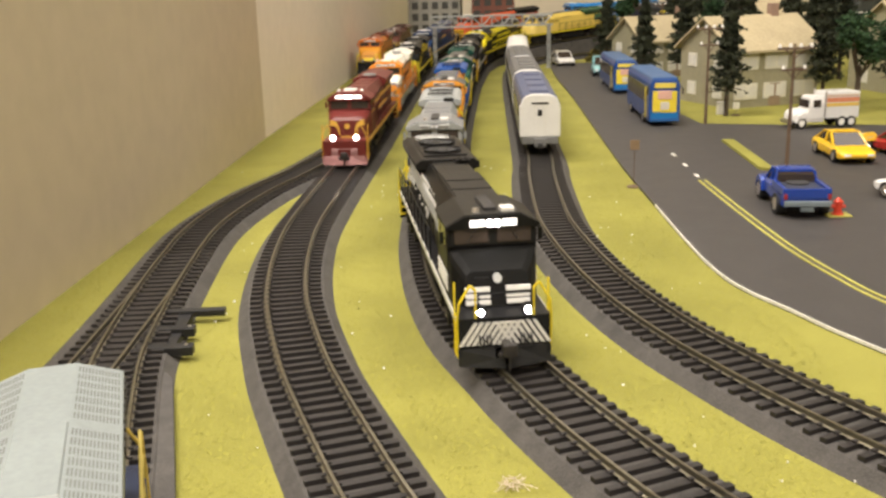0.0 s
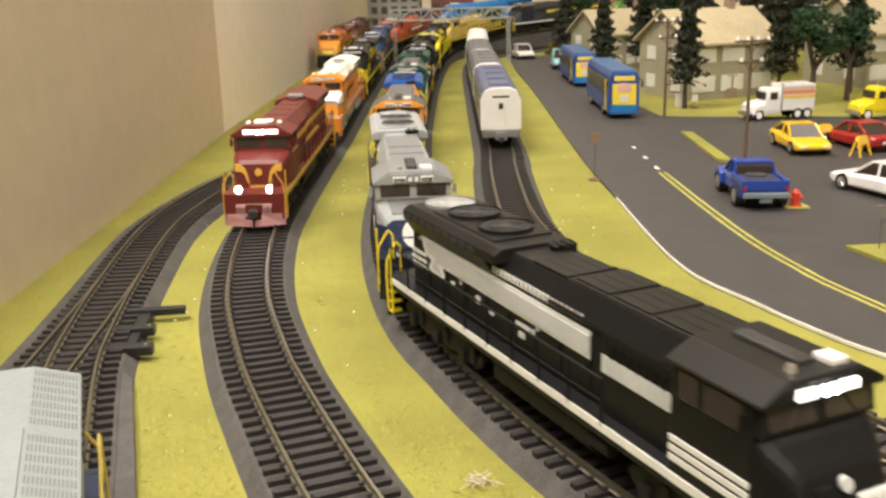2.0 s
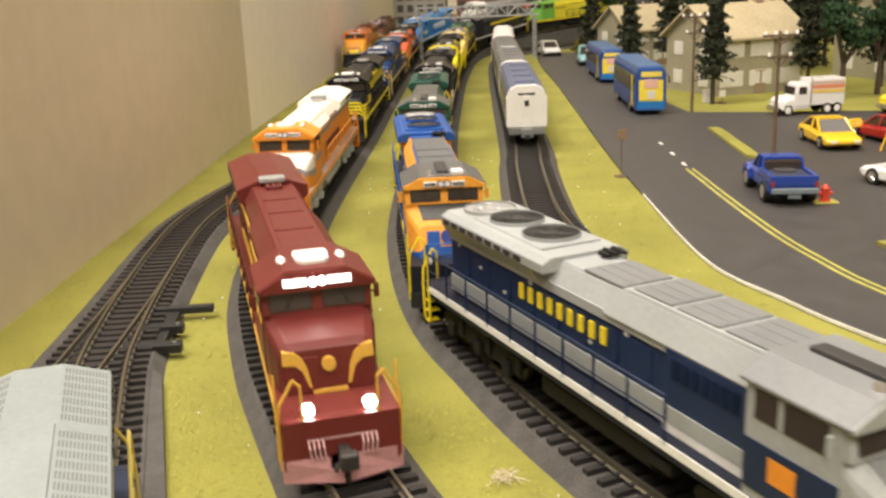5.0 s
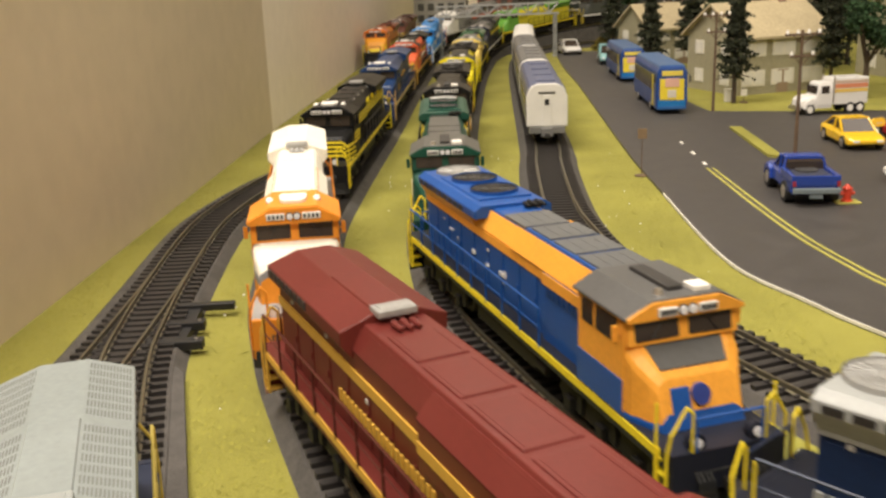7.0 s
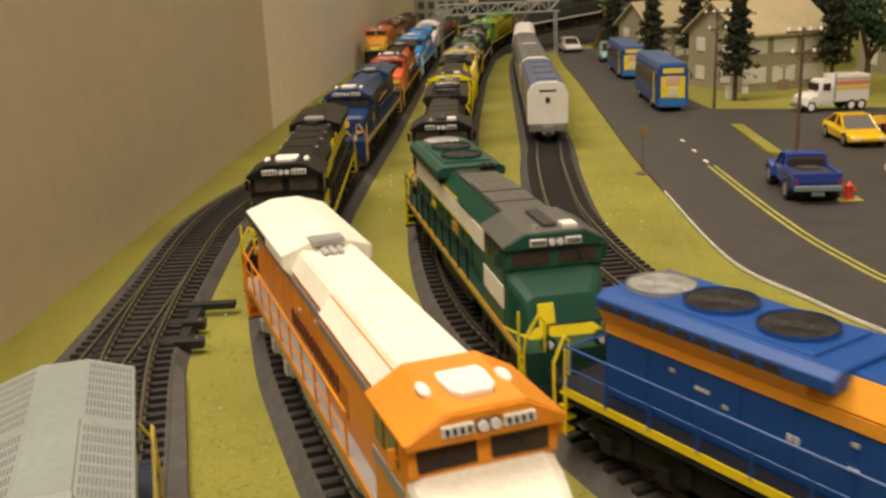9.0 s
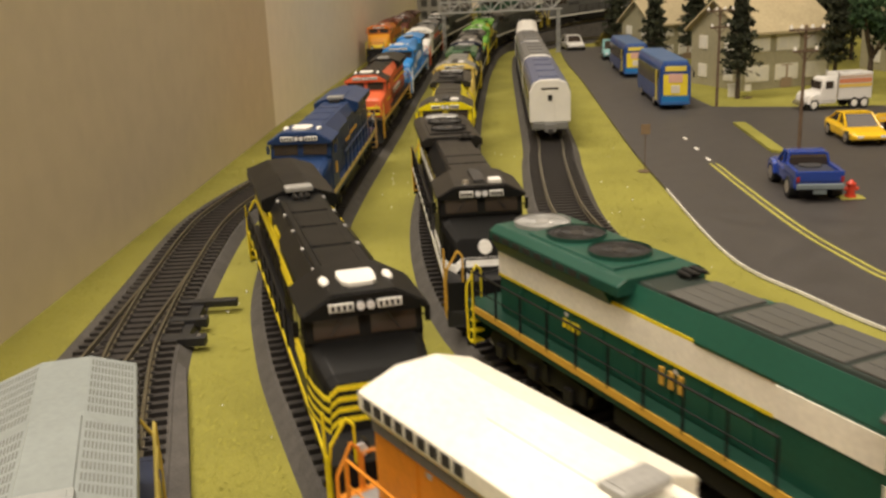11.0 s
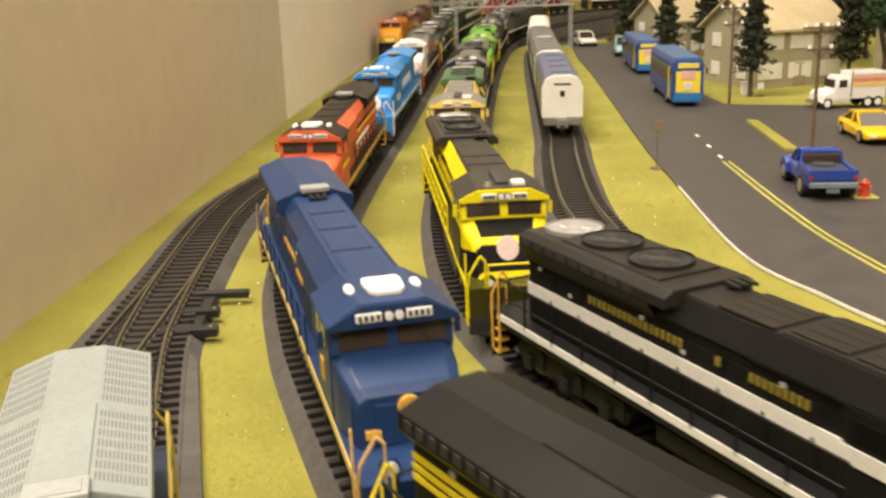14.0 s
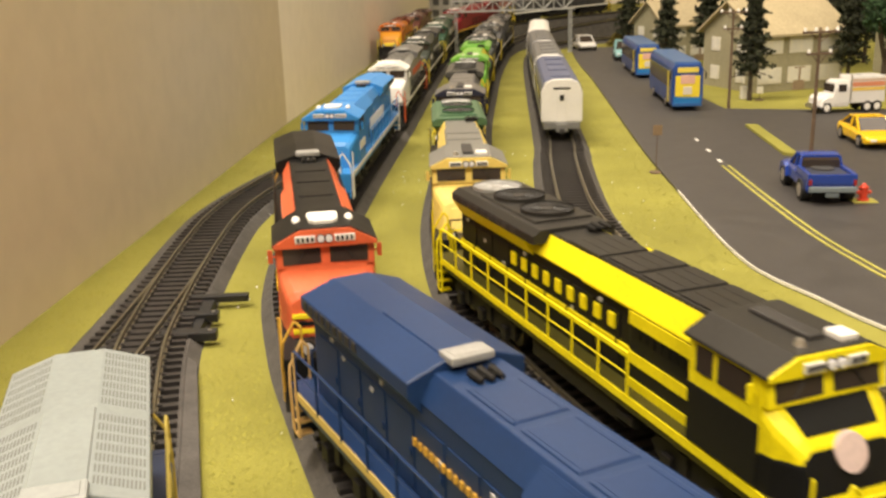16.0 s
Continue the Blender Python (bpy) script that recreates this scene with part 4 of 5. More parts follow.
# ---- passenger cars ----
def coach(body, roofm, endm, label, L=240.0):
    root = thing("passenger_car", label, "railway car", "parked passenger cars")
    h = L / 2
    bm = B()
    prism(bm, [(-15.6, 12), (15.6, 12), (15.8, 36), (14.2, 42), (-14.2, 42), (-15.8, 36)], -h + 3, h - 3, "y", 0.5)
    shell = part("body", bm, body, root)
    bm = B()
    prism(bm, [(-15.0, 40.5), (15.0, 40.5), (12.8, 43.8), (8, 45.6), (-8, 45.6), (-12.8, 43.8)], -h + 4, h - 4, "y", 0.5)
    part("roof", bm, roofm, root)
    for k in range(4):
        bm = B()
        y = -h + 30 + k * (L - 60) / 3
        box(bm, -7.5, 7.5, y - 12, y + 12, 45.2, 46.6, 0.4)
        part("roof_hatch", bm, roofm, root)
    for sx in (-1, 1):
        for k in range(9):
            bm = B()
            y = -h + 24 + k * (L - 48) / 8
            box(bm, *sorted((sx * 15.4, sx * 16.1)), y - 8, y + 8, 26, 34, 0.2)
            part("window", bm, GLASS, shell)
    for sy in (-1, 1):
        bm = B()
        prism(bm, [(-15.9, 13), (15.9, 13), (15.9, 36), (12.6, 43.4), (7, 45.8), (-7, 45.8), (-12.6, 43.4), (-15.9, 36)], *sorted((sy * (h - 3), sy * h)), "y", 0.8)
        end = part("end_wall", bm, endm, root)
        bm = B()
        box(bm, -3.4, 3.4, *sorted((sy * (h - 0.5), sy * (h + 0.7))), 13, 37, 0.3)
        door = part("end_door", bm, endm, end)
        bm = B()
        box(bm, -1.7, 1.7, *sorted((sy * h, sy * (h + 1.0))), 29.5, 34, 0.2)
        part("door_window", bm, BLACK, door)
        bm = B()
        box(bm, -6.5, 6.5, *sorted((sy * (h - 0.3), sy * (h + 0.4))), 38.2, 39.6)
        part("marker_bar", bm, DARK, end)
        bm = B()
        box(bm, -14, 14, *sorted((sy * (h - 4), sy * (h + 1.5))), 7.5, 12.8, 0.5)
        box(bm, -4.5, 4.5, *sorted((sy * h, sy * (h + 4))), 5.5, 12, 0.5)
        part("buffer_beam", bm, paint((0.16, 0.16, 0.155), 0.5, 0.2), root)
        bm = B()
        box(bm, -2.0, 2.0, *sorted((sy * h, sy * (h + 8))), 5.0, 8.5, 0.5)
        bar(bm, (0, sy * (h + 6), 6), (0, sy * (h + 6), 1.4), 0.4)
        part("coupler", bm, DARK, root)
        bm = B()
        box(bm, -12, 12, *sorted((sy * (h - 40), sy * (h - 30))), 5, 10)
        for sx in (-1, 1):
            prism(bm, [(sy * (h - 52), 4), (sy * (h - 18), 4), (sy * (h - 15), 8), (sy * (h - 22), 11), (sy * (h - 48), 11), (sy * (h - 55), 8)], *sorted((sx * 11, sx * 13.4)), "x")
        t = part("truck", bm, paint((0.22, 0.22, 0.21), 0.5, 0.2), root)
        for k in (-48, -22):
            wheelset(sy * (h + k), 5.4, t, WHEEL)
    return root


COACH_WHITE = paint((0.74, 0.73, 0.70), 0.4, 0.06)
COACH_SILVER = paint((0.26, 0.26, 0.27), 0.35, 0.1, metal=0.4)
COACH_ROOF = paint((0.085, 0.10, 0.17), 0.5, 0.12)
COACH_DARK = paint((0.13, 0.13, 0.13), 0.5, 0.15)
s_coach = LINE_COACH.near(0.0726, 0.757)
s_end = s_coach + 0.002
for L, b, r, e, text in ((196.0, COACH_SILVER, COACH_ROOF, COACH_WHITE, "silver model passenger car with slate roof and white end"),
                         (170.0, COACH_SILVER, COACH_DARK, COACH_WHITE, "grey model passenger car with dark roof and white end"),
                         (170.0, COACH_SILVER, COACH_DARK, COACH_SILVER, "grey model passenger car with dark roof"),
                         (220.0, COACH_SILVER, COACH_WHITE, COACH_WHITE, "pale silver model passenger car with white roof")):
    ob = coach(b, r, e, text, L)
    ob.matrix_basis = LINE_COACH.ride(s_end - L * 0.0005, L * 0.00035)
    s_end -= L * 0.001 + 0.010

# ---- standing locomotives ----
shop_unit = locomotive(dict(type="ge", louvres=True, body=(0.235, 0.265, 0.265), roof=(0.235, 0.265, 0.265), rad=(0.245, 0.275, 0.275), cab=(0.32, 0.34, 0.335), sill=(0.025, 0.035, 0.07), sill_line=(0.025, 0.035, 0.07), front_rails=(0.55, 0.40, 0.08),
                            rails=(0.5, 0.4, 0.1), exhaust=(0.30, 0.32, 0.32), group="", label="pale grey model diesel locomotive standing on the siding"))
shop_unit.matrix_basis = pose(0.0065, -0.004, 0) @ LINE_SIDING.ride(LINE_SIDING.near(-0.0905, 0.200) + 0.101)
LINE_FAR = Line([(-0.045, 2.3), (-0.075, 1.9), (-0.100, 1.6), (-0.113, 1.35), (-0.117, 1.15)])
orange_unit = locomotive(dict(type="emd", body=(0.66, 0.22, 0.03), roof=(0.30, 0.09, 0.03), rad=(0.2, 0.06, 0.03), cab=(0.62, 0.18, 0.03), cabroof=(0.42, 0.10, 0.03), nose=(0.70, 0.30, 0.03), sill_line=YEL, front_rails=YEL,
                              stripes=[("hood", -104, 46, 22, 27, YEL)], nose_marks=[("stripe", -9, 9, 20.2, 24, YEL)], label="orange and brown model diesel locomotive parked by the wall"))
orange_unit.matrix_basis = LINE_FAR.ride(LINE_FAR.near(-0.110, 1.42) - 0.120)
brown_unit = locomotive(dict(type="emd", body=(0.13, 0.05, 0.035), roof=(0.10, 0.05, 0.04), sill_line=LIGHT, label="brown model diesel locomotive parked by the wall"))
brown_unit.matrix_basis = LINE_FAR.ride(LINE_FAR.near(-0.110, 1.42) - 0.375)


# ---- road ----
def flat(name, pts, z0, z1, mat, label, category, kind="structure", parent=None):
    bm = B()
    prism(bm, pts, z0, z1, "z")
    ob = part(name, bm, mat, parent, label, scale=1.0)
    return tagged(ob, label, category, kind=kind) if parent is None else ob


def strip(bm, pts, half, z0, z1):
    """A flat painted band along a line."""
    prev = None
    for i, p in enumerate(pts):
        a, b = Vector(pts[max(0, i - 1)]), Vector(pts[min(len(pts) - 1, i + 1)])
        d = (b - a).normalized()
        n = Vector((-d.y, d.x)) * half
        q = Vector(p)
        row = [bm.verts.new((*(q + n), z1)), bm.verts.new((*(q - n), z1)), bm.verts.new((*(q - n), z0)), bm.verts.new((*(q + n), z0))]
        if prev:
            for k in range(4):
                bm.faces.new((prev[k], prev[(k + 1) % 4], row[(k + 1) % 4], row[k]))
        else:
            bm.faces.new(row)
        prev = row
    bm.faces.new(prev)
    return bm


EDGE = Line([(0.171, 1.62), (0.158, 1.40), (0.152, 1.187), (0.141, 0.933), (0.132, 0.72), (0.130, 0.60), (0.1285, 0.50), (0.130, 0.45), (0.135, 0.422), (0.146, 0.393), (0.157, 0.362), (0.178, 0.322), (0.24, 0.24), (0.34, 0.16), (0.5, 0.10)])
edge_pts = [tuple(p.xy) for p in EDGE.p[::6]]
road = flat("road", edge_pts + [(2.4, 0.10), (2.4, 0.72), (0.60, 0.84), (0.391, 0.896), (0.312, 0.909), (0.244, 0.927), (0.240, 1.0), (0.252, 1.2), (0.270, 1.62)], -0.001, 0.0016, ASPHALT, "dark grey asphalt road and car park sheet", "road")
bm = B()
strip(bm, [tuple(p.xy) for p in EDGE.p if 0.10 < p.y < 0.60][::5], 0.00028, 0.0005, 0.0019)
part("road_edge", bm, WHITE_LINE, road, "white cut edge of the road sheet", scale=1.0)
CENTRE = Line([(0.177, 0.665), (0.1765, 0.563), (0.178, 0.488), (0.183, 0.439), (0.190, 0.401), (0.215, 0.33), (0.28, 0.26), (0.4, 0.2)])
for off in (-0.0021, 0.0021):
    bm = B()
    strip(bm, [tuple((CENTRE.at(s) + CENTRE.side(s) * off).xy) for s in np.arange(0.0, CENTRE.length, 0.012)], 0.0008, 0.0014, 0.0020)
    part("yellow_line", bm, YELLOW_LINE, road, scale=1.0)
for x, y in ((0.1775, 0.682), (0.179, 0.722), (0.1805, 0.766)):
    bm = B()
    box(bm, x - 0.0011, x + 0.0011, y - 0.0045, y + 0.0045, 0.0014, 0.0020)
    part("lane_dash", bm, WHITE_LINE, road, scale=1.0)
flat("grass_strip", [(0.2345, 0.824), (0.2440, 0.822), (0.2360, 0.690), (0.2270, 0.698)], 0.001, 0.0036, GRASS, "narrow yellow-green grass strip between the lanes", "grass strip")
flat("grass_patch", [(0.219, 0.466), (0.300, 0.470), (0.330, 0.40), (0.229, 0.427)], 0.001, 0.0036, GRASS, "small yellow-green grass island by the car park", "grass patch")


# ---- road vehicles ----
def wheel(parent, x, y, r, w, rim):
    bm = B()
    cyl(bm, (x, y, r), r, w, "x", 18)
    t = part("tyre", bm, RUBBER, parent)
    bm = B()
    cyl(bm, (x + (w * 0.5 if x > 0 else -w * 0.5), y, r), r * 0.62, 0.5, "x", 14)
    for k in range(5):
        a = k * math.tau / 5
        bar(bm, (x + (w * 0.55 if x > 0 else -w * 0.55), y, r), (x + (w * 0.55 if x > 0 else -w * 0.55), y + r * 0.6 * math.cos(a), r + r * 0.6 * math.sin(a)), 0.4, 4)
    part("rim", bm, rim, t)


def section(y, w, z0, z1, round_=0.25):
    r = (z1 - z0) * round_
    return [(-w, y, z0 + r * 0.6), (-w * 0.94, y, z0), (w * 0.94, y, z0), (w, y, z0 + r * 0.6), (w, y, z1 - r), (w * 0.86, y, z1), (-w * 0.86, y, z1), (-w, y, z1 - r)]


def car(at, colour, label, L=70.0, W=29.0, H=20.0, kind="coupe", rim=None, rough=0.28):
    """A die-cast car, bonnet along +y."""
    m = paint(colour, rough, 0.05, 500.0, coat=0.4)
    root = thing("car", label, "car", at=at)
    h, w, r = L / 2, W / 2, L * 0.075
    belt = H * 0.60
    tail = belt * (1.06 if kind != "bug" else 0.8)
    bm = B()
    loft(bm, [section(-h, w * 0.82, H * 0.28, tail * 0.9), section(-h + L * 0.04, w * 0.95, H * 0.20, tail), section(-h * 0.55, w, H * 0.17, tail), section(0, w * 0.97, H * 0.17, belt),
              section(h * 0.45, w, H * 0.17, belt * 0.95), section(h - L * 0.06, w * 0.93, H * 0.19, belt * 0.82), section(h, w * 0.78, H * 0.26, belt * 0.66)])
    bmesh.ops.bevel(bm, geom=list(bm.edges), offset=0.35, segments=1, affect="EDGES")
    body = part("body", bm, m, root, smooth=False)
    a, b, c, d = (-h * 0.78, -h * 0.40, h * 0.02, h * 0.40) if kind == "coupe" else (-h * 0.9, -h * 0.7, h * 0.1, h * 0.42)
    bm = B()
    loft(bm, [section(a, w * 0.86, belt * 0.9, belt * 1.02), section(b, w * 0.76, belt * 0.9, H * 0.97), section(c, w * 0.74, belt * 0.9, H), section(d, w * 0.88, belt * 0.85, belt * 0.95)])
    part("glasshouse", bm, GLASS, body)
    bm = B()
    loft(bm, [section(b - 0.6, w * 0.70, H * 0.95, H * 1.0), section((b + c) / 2, w * 0.72, H * 0.97, H * 1.03), section(c + 0.8, w * 0.70, H * 0.96, H * 1.02)])
    for sx in (-1, 1):
        for p, q in (((a, belt * 1.02), (b, H * 0.97)), ((d, belt * 0.95), (c, H)), ((b * 0.4 + c * 0.6, belt), (b * 0.4 + c * 0.6, H))):
            pm = B()
            bar(pm, (sx * w * 0.85, p[0], p[1]), (sx * w * 0.72, q[0], q[1]), 0.9, 5)
            part("pillar", pm, m, body)
    part("roof", bm, m, body)
    for sx in (-1, 1):
        for y in (-h * 0.60, h * 0.60):
            wheel(root, sx * (w - 1.6), y, r, 4.0, rim or CHROME)
        bm = B()
        box(bm, *sorted((sx * w * 0.42, sx * w * 0.74)), h - 1.6, h + 0.15, belt * 0.52, belt * 0.68, 0.3)
        part("headlight", bm, LAMP_OFF, root)
        bm = B()
        box(bm, *sorted((sx * w * 0.40, sx * w * 0.80)), -h - 0.15, -h + 1, tail * 0.66, tail * 0.84, 0.2)
        part("tail_light", bm, paint((0.35, 0.02, 0.02), 0.3, 0.1), root)
    bm = B()
    box(bm, -w * 0.55, w * 0.55, h - 1.0, h + 0.2, H * 0.27, belt * 0.48, 0.3)
    part("grille", bm, BLACK, root)
    bm = B()
    box(bm, -w * 0.3, w * 0.3, -h - 0.3, -h + 0.4, H * 0.34, H * 0.44, 0.1)
    part("plate_bar", bm, WHITE, root)
    return root


def pickup(at, colour, label):
    m = paint(colour, 0.25, 0.06, 500.0, coat=0.4)
    root = thing("pickup_truck", label, "pickup truck", at=at)
    bm = B()
    loft(bm, [section(-36, 13.5, 8.5, 18), section(-34, 14.6, 7.5, 18.5), section(0, 14.6, 7.2, 18.5), section(22, 14.4, 7.2, 17.4), section(34, 13.6, 8, 16.4), section(36.5, 12.0, 9, 14.8)])
    body = part("body", bm, m, root)
    # the open bed's shade is put into this dark sheet over the body
    bm = B()
    box(bm, -11.5, 11.5, -33, -7, 18.4, 18.75)
    part("bed_floor", bm, paint((0.03, 0.035, 0.06), 0.6, 0.2), body, "open load bed floor, its shade painted dark")
    for x0, x1, y0, y1, nm in ((-14.6, -12.0, -36, -6, "bed_side"), (12.0, 14.6, -36, -6, "bed_side"), (-14.4, 14.4, -37, -35, "tailgate")):
        bm = B()
        box(bm, x0, x1, y0, y1, 14, 20.5, 0.5)
        part(nm, bm, m, body)
    bm = B()
    loft(bm, [section(-7.5, 12.6, 17, 24.0), section(-5.5, 12.0, 17, 26.6), section(6, 11.6, 17, 26.8), section(14.5, 13.2, 16.5, 18.2)])
    part("cab_glass", bm, GLASS, body)
    bm = B()
    loft(bm, [section(-6.5, 11.6, 25.6, 27.2), section(0, 12.0, 25.8, 27.9), section(7.5, 11.4, 25.6, 27.2)])
    for sx in (-1, 1):
        for p, q, r in (((sx * 13, -7.5, 18), (sx * 11.6, -6, 26.5), 1.1), ((sx * 13.2, 14, 18), (sx * 11.4, 7, 26.5), 1.0), ((sx * 12.9, 2, 18), (sx * 11.8, 2, 26.5), 0.9)):
            pm = B()
            bar(pm, p, q, r)
            part("pillar", pm, m, body)
    part("cab_roof", bm, m, body)
    bm = B()
    cyl(bm, (0, -12, 17.6), 7.0, 4.4, "z", 20)
    part("spare_wheel", bm, paint((0.05, 0.05, 0.052), 0.6, 0.2), root)
    for sx in (-1, 1):
        for y in (-22, 23):
            wheel(root, sx * 13.0, y, 7.2, 6.0, CHROME)
        bm = B()
        prism(bm, [(14, 8), (16, 14.5), (20, 17), (26, 17), (30, 14.5), (32, 8), (30, 8), (28, 13), (18, 13), (16, 8)], *sorted((sx * 13.6, sx * 16.4)), "x")
        part("wheel_arch", bm, m, body)
        bm = B()
        box(bm, *sorted((sx * 12.2, sx * 14.2)), -37.4, -36.4, 13.5, 17, 0.2)
        part("tail_light", bm, paint((0.3, 0.02, 0.02), 0.3, 0.1), root)
    bm = B()
    box(bm, -14, 14, -39.5, -36.5, 9, 12.5, 0.6)
    box(bm, -4, 4, -38.5, -36, 5.5, 9, 0.6)
    part("bumper", bm, paint((0.18, 0.22, 0.24), 0.4, 0.1), root)
    for ob in root.children_recursive:
        ob.data.transform(Matrix.Diagonal((0.94, 0.94, 0.88, 1)))
    return root


def bus(at, label, L=150.0, tall=1.0):
    blue = paint((0.012, 0.06, 0.26), 0.3, 0.08, 500.0, coat=0.3)
    root = thing("bus", label, "bus", "blue buses on the road", at=at)
    h = L / 2
    bm = B()
    prism(bm, [(-14, 4), (14, 4), (14.4, 10), (14.2, 34), (11.0, 38.4), (-11.0, 38.4), (-14.2, 34), (-14.4, 10)], -h, h, "y", 1.8)
    body = part("body", bm, blue, root)
    bm = B()
    prism(bm, [(-12.6, 37.6), (12.6, 37.6), (11, 39.4), (-11, 39.4)], -h + 2, h - 2, "y", 0.4)
    part("roof", bm, paint((0.05, 0.12, 0.27), 0.4, 0.1), body, "lighter blue roof")
    for sx in (-1, 1):
        for k in range(7):
            bm = B()
            y = -h + 12 + k * (L - 34) / 6
            box(bm, *sorted((sx * 14.0, sx * 14.6)), y - 8, y + 8, 18, 31, 0.3)
            part("side_window", bm, GLASS, body)
        bm = B()
        box(bm, *sorted((sx * 14.0, sx * 14.7)), h - 24, h - 16, 6, 31, 0.3)
        part("side_panel", bm, paint((0.70, 0.56, 0.06), 0.4, 0.1), body, "yellow upright panel")
        for y in (-h + 30, h - 34):
            wheel(root, sx * 12.6, y, 5.2, 3.4, CHROME)
        bm = B()
        bar(bm, (sx * 14, h - 1, 33), (sx * 16.4, h + 1.5, 31), 0.4)
        box(bm, *sorted((sx * 15.6, sx * 17)), h + 1, h + 2, 26, 31, 0.2)
        part("mirror", bm, BLACK, root)
    for nm, x0, x1, z0, z1, c in (("front_panel", -11.2, 11.2, 11, 28.5, (0.78, 0.62, 0.05)), ("front_band", -9.6, 9.6, 31.0, 35.0, (0.70, 0.58, 0.10)), ("front_skirt", -12.6, 12.6, 4.4, 12.4, (0.01, 0.16, 0.42)),
                                  ("front_patch", -6.5, 6.5, 22.0, 29, (0.66, 0.40, 0.32)), ("front_patch", -4.0, 4.0, 13.5, 20, (0.62, 0.58, 0.50))):
        bm = B()
        d = 0.7 if nm != "front_patch" else 1.0
        box(bm, x0, x1, h - 0.3, h + d, z0, z1, 0.3)
        part(nm, bm, paint(c, 0.35, 0.1), body)
    bm = B()
    box(bm, -13.6, 13.6, h - 0.2, h + 1.4, 4.2, 6.6, 0.4)
    part("bumper", bm, paint((0.02, 0.1, 0.3), 0.4, 0.1), root)
    for ob in root.children_recursive:
        if not ob.name.startswith(("tyre", "rim")):
            ob.data.transform(Matrix.Diagonal((1, 1, 1.16 * tall, 1)))
    return root


def lorry(at, colour, label, stripes):
    m = paint(colour, 0.3, 0.05, 500.0, coat=0.3)
    root = thing("truck", label, "truck", at=at)
    bm = B()
    loft(bm, [section(8, 11.5, 6, 18), section(24, 11, 6, 18), section(33, 10, 6.5, 16.5), section(36, 9, 7.5, 14)])
    part("bonnet", bm, m, root)
    bm = B()
    loft(bm, [section(2, 12, 6, 30), section(12, 12, 6, 30.5), section(17, 11.6, 6, 29), section(19.5, 11.6, 6, 19)])
    cab = part("cab", bm, m, root)
    for sx in (-1, 1):
        bm = B()
        box(bm, *sorted((sx * 11.7, sx * 12.25)), 6, 14.5, 20, 27, 0.3)
        part("window", bm, GLASS, cab)
        bm = B()
        prism(bm, [(19, 6), (21, 12.5), (26, 14.5), (31, 12.5), (33, 6), (31, 6), (29.5, 10), (22.5, 10), (21, 6)], *sorted((sx * 10, sx * 13)), "x")
        part("mudguard", bm, m, root)
        for y in (26.5, -18, -29):
            wheel(root, sx * 10.8, y, 5.4, 4.0, WHITE)
    bm = B()
    prism(bm, [(-10.4, 19.6), (10.4, 19.6), (10.0, 27), (-10.0, 27)], 18.4, 19.6, "y")
    part("windshield", bm, GLASS, cab)
    bm = B()
    box(bm, -12.6, 12.6, -37, 1.0, 9, 34 if stripes else 13, 0.8)
    load = part("cargo_box" if stripes else "flat_bed", bm, m, root)
    for z0, z1, c in stripes:
        for sx in (-1, 1):
            bm = B()
            box(bm, *sorted((sx * 12.4, sx * 12.95)), -36, 0, z0, z1)
            part("stripe", bm, paint(c, 0.4, 0.1), load)
    bm = B()
    box(bm, -9.5, 9.5, 35, 38, 5, 9, 0.5)
    box(bm, -12, 12, 36.5, 38.5, 4.5, 7.5, 0.5)
    part("bumper", bm, CHROME, root)
    for x in (-12.8, 12.8):
        bm = B()
        bar(bm, (x, 1.5, 12), (x, 1.5, 36), 0.8, 7)
        part("exhaust_pipe", bm, CHROME, root)
    for ob in root.children_recursive:
        ob.data.transform(Matrix.Diagonal((0.86, 0.86, 0.95, 1)))
    return root


Z = 0.0016
bus(pose(0.2075, 0.985, Z, 0, 0, 178), "blue model bus with yellow panelled front on the road", 140.0)
bus(pose(0.2190, 1.250, Z, 0, 0, 178), "blue model bus with yellow panelled front, farther along the road", 140.0, 0.88)
pickup(pose(0.2105, 0.583, Z, 0, 0, -5), (0.014, 0.05, 0.30), "blue die-cast pickup truck with big wheels on the asphalt")
car(pose(0.3035, 0.738, Z, 0, 0, 178), (0.80, 0.50, 0.02), "yellow die-cast sports coupe on the car park", L=66)
car(pose(0.352, 0.745, Z, 0, 0, 12), (0.34, 0.02, 0.02), "dark red die-cast coupe on the car park")
car(pose(0.295, 0.582, Z, 0, 0, 20), (0.78, 0.77, 0.75), "white die-cast saloon car on the car park", H=21)
car(pose(0.300, 0.508, Z, 0, 0, 60), (0.76, 0.75, 0.73), "white die-cast car with open bodywork near the grass island", H=19)
car(pose(0.190, 1.590, Z, 0, 0, 188), (0.74, 0.73, 0.70), "white die-cast rounded car far along the road", L=58, W=28, H=22, kind="bug")
car(pose(0.2235, 1.42, Z, 0, 0, 175), (0.25, 0.50, 0.52), "pale turquoise die-cast car behind the buses", L=60, W=24, H=26, kind="bug")
lorry(pose(0.343, 0.893, Z, 0, 0, 98), (0.78, 0.77, 0.75), "white die-cast utility truck with orange and yellow side stripes", [(24.5, 28.5, (0.68, 0.26, 0.14)), (20.5, 23.5, (0.78, 0.55, 0.12)), (29.5, 31.5, (0.6, 0.45, 0.35))])
lorry(pose(0.438, 0.880, Z, 0, 0, 98), (0.80, 0.66, 0.02), "yellow die-cast flat-bed truck on the car park", [])


# ---- street furniture ----
WOOD = paint((0.13, 0.085, 0.055), 0.75, 0.3, 600.0, bump=0.0002)


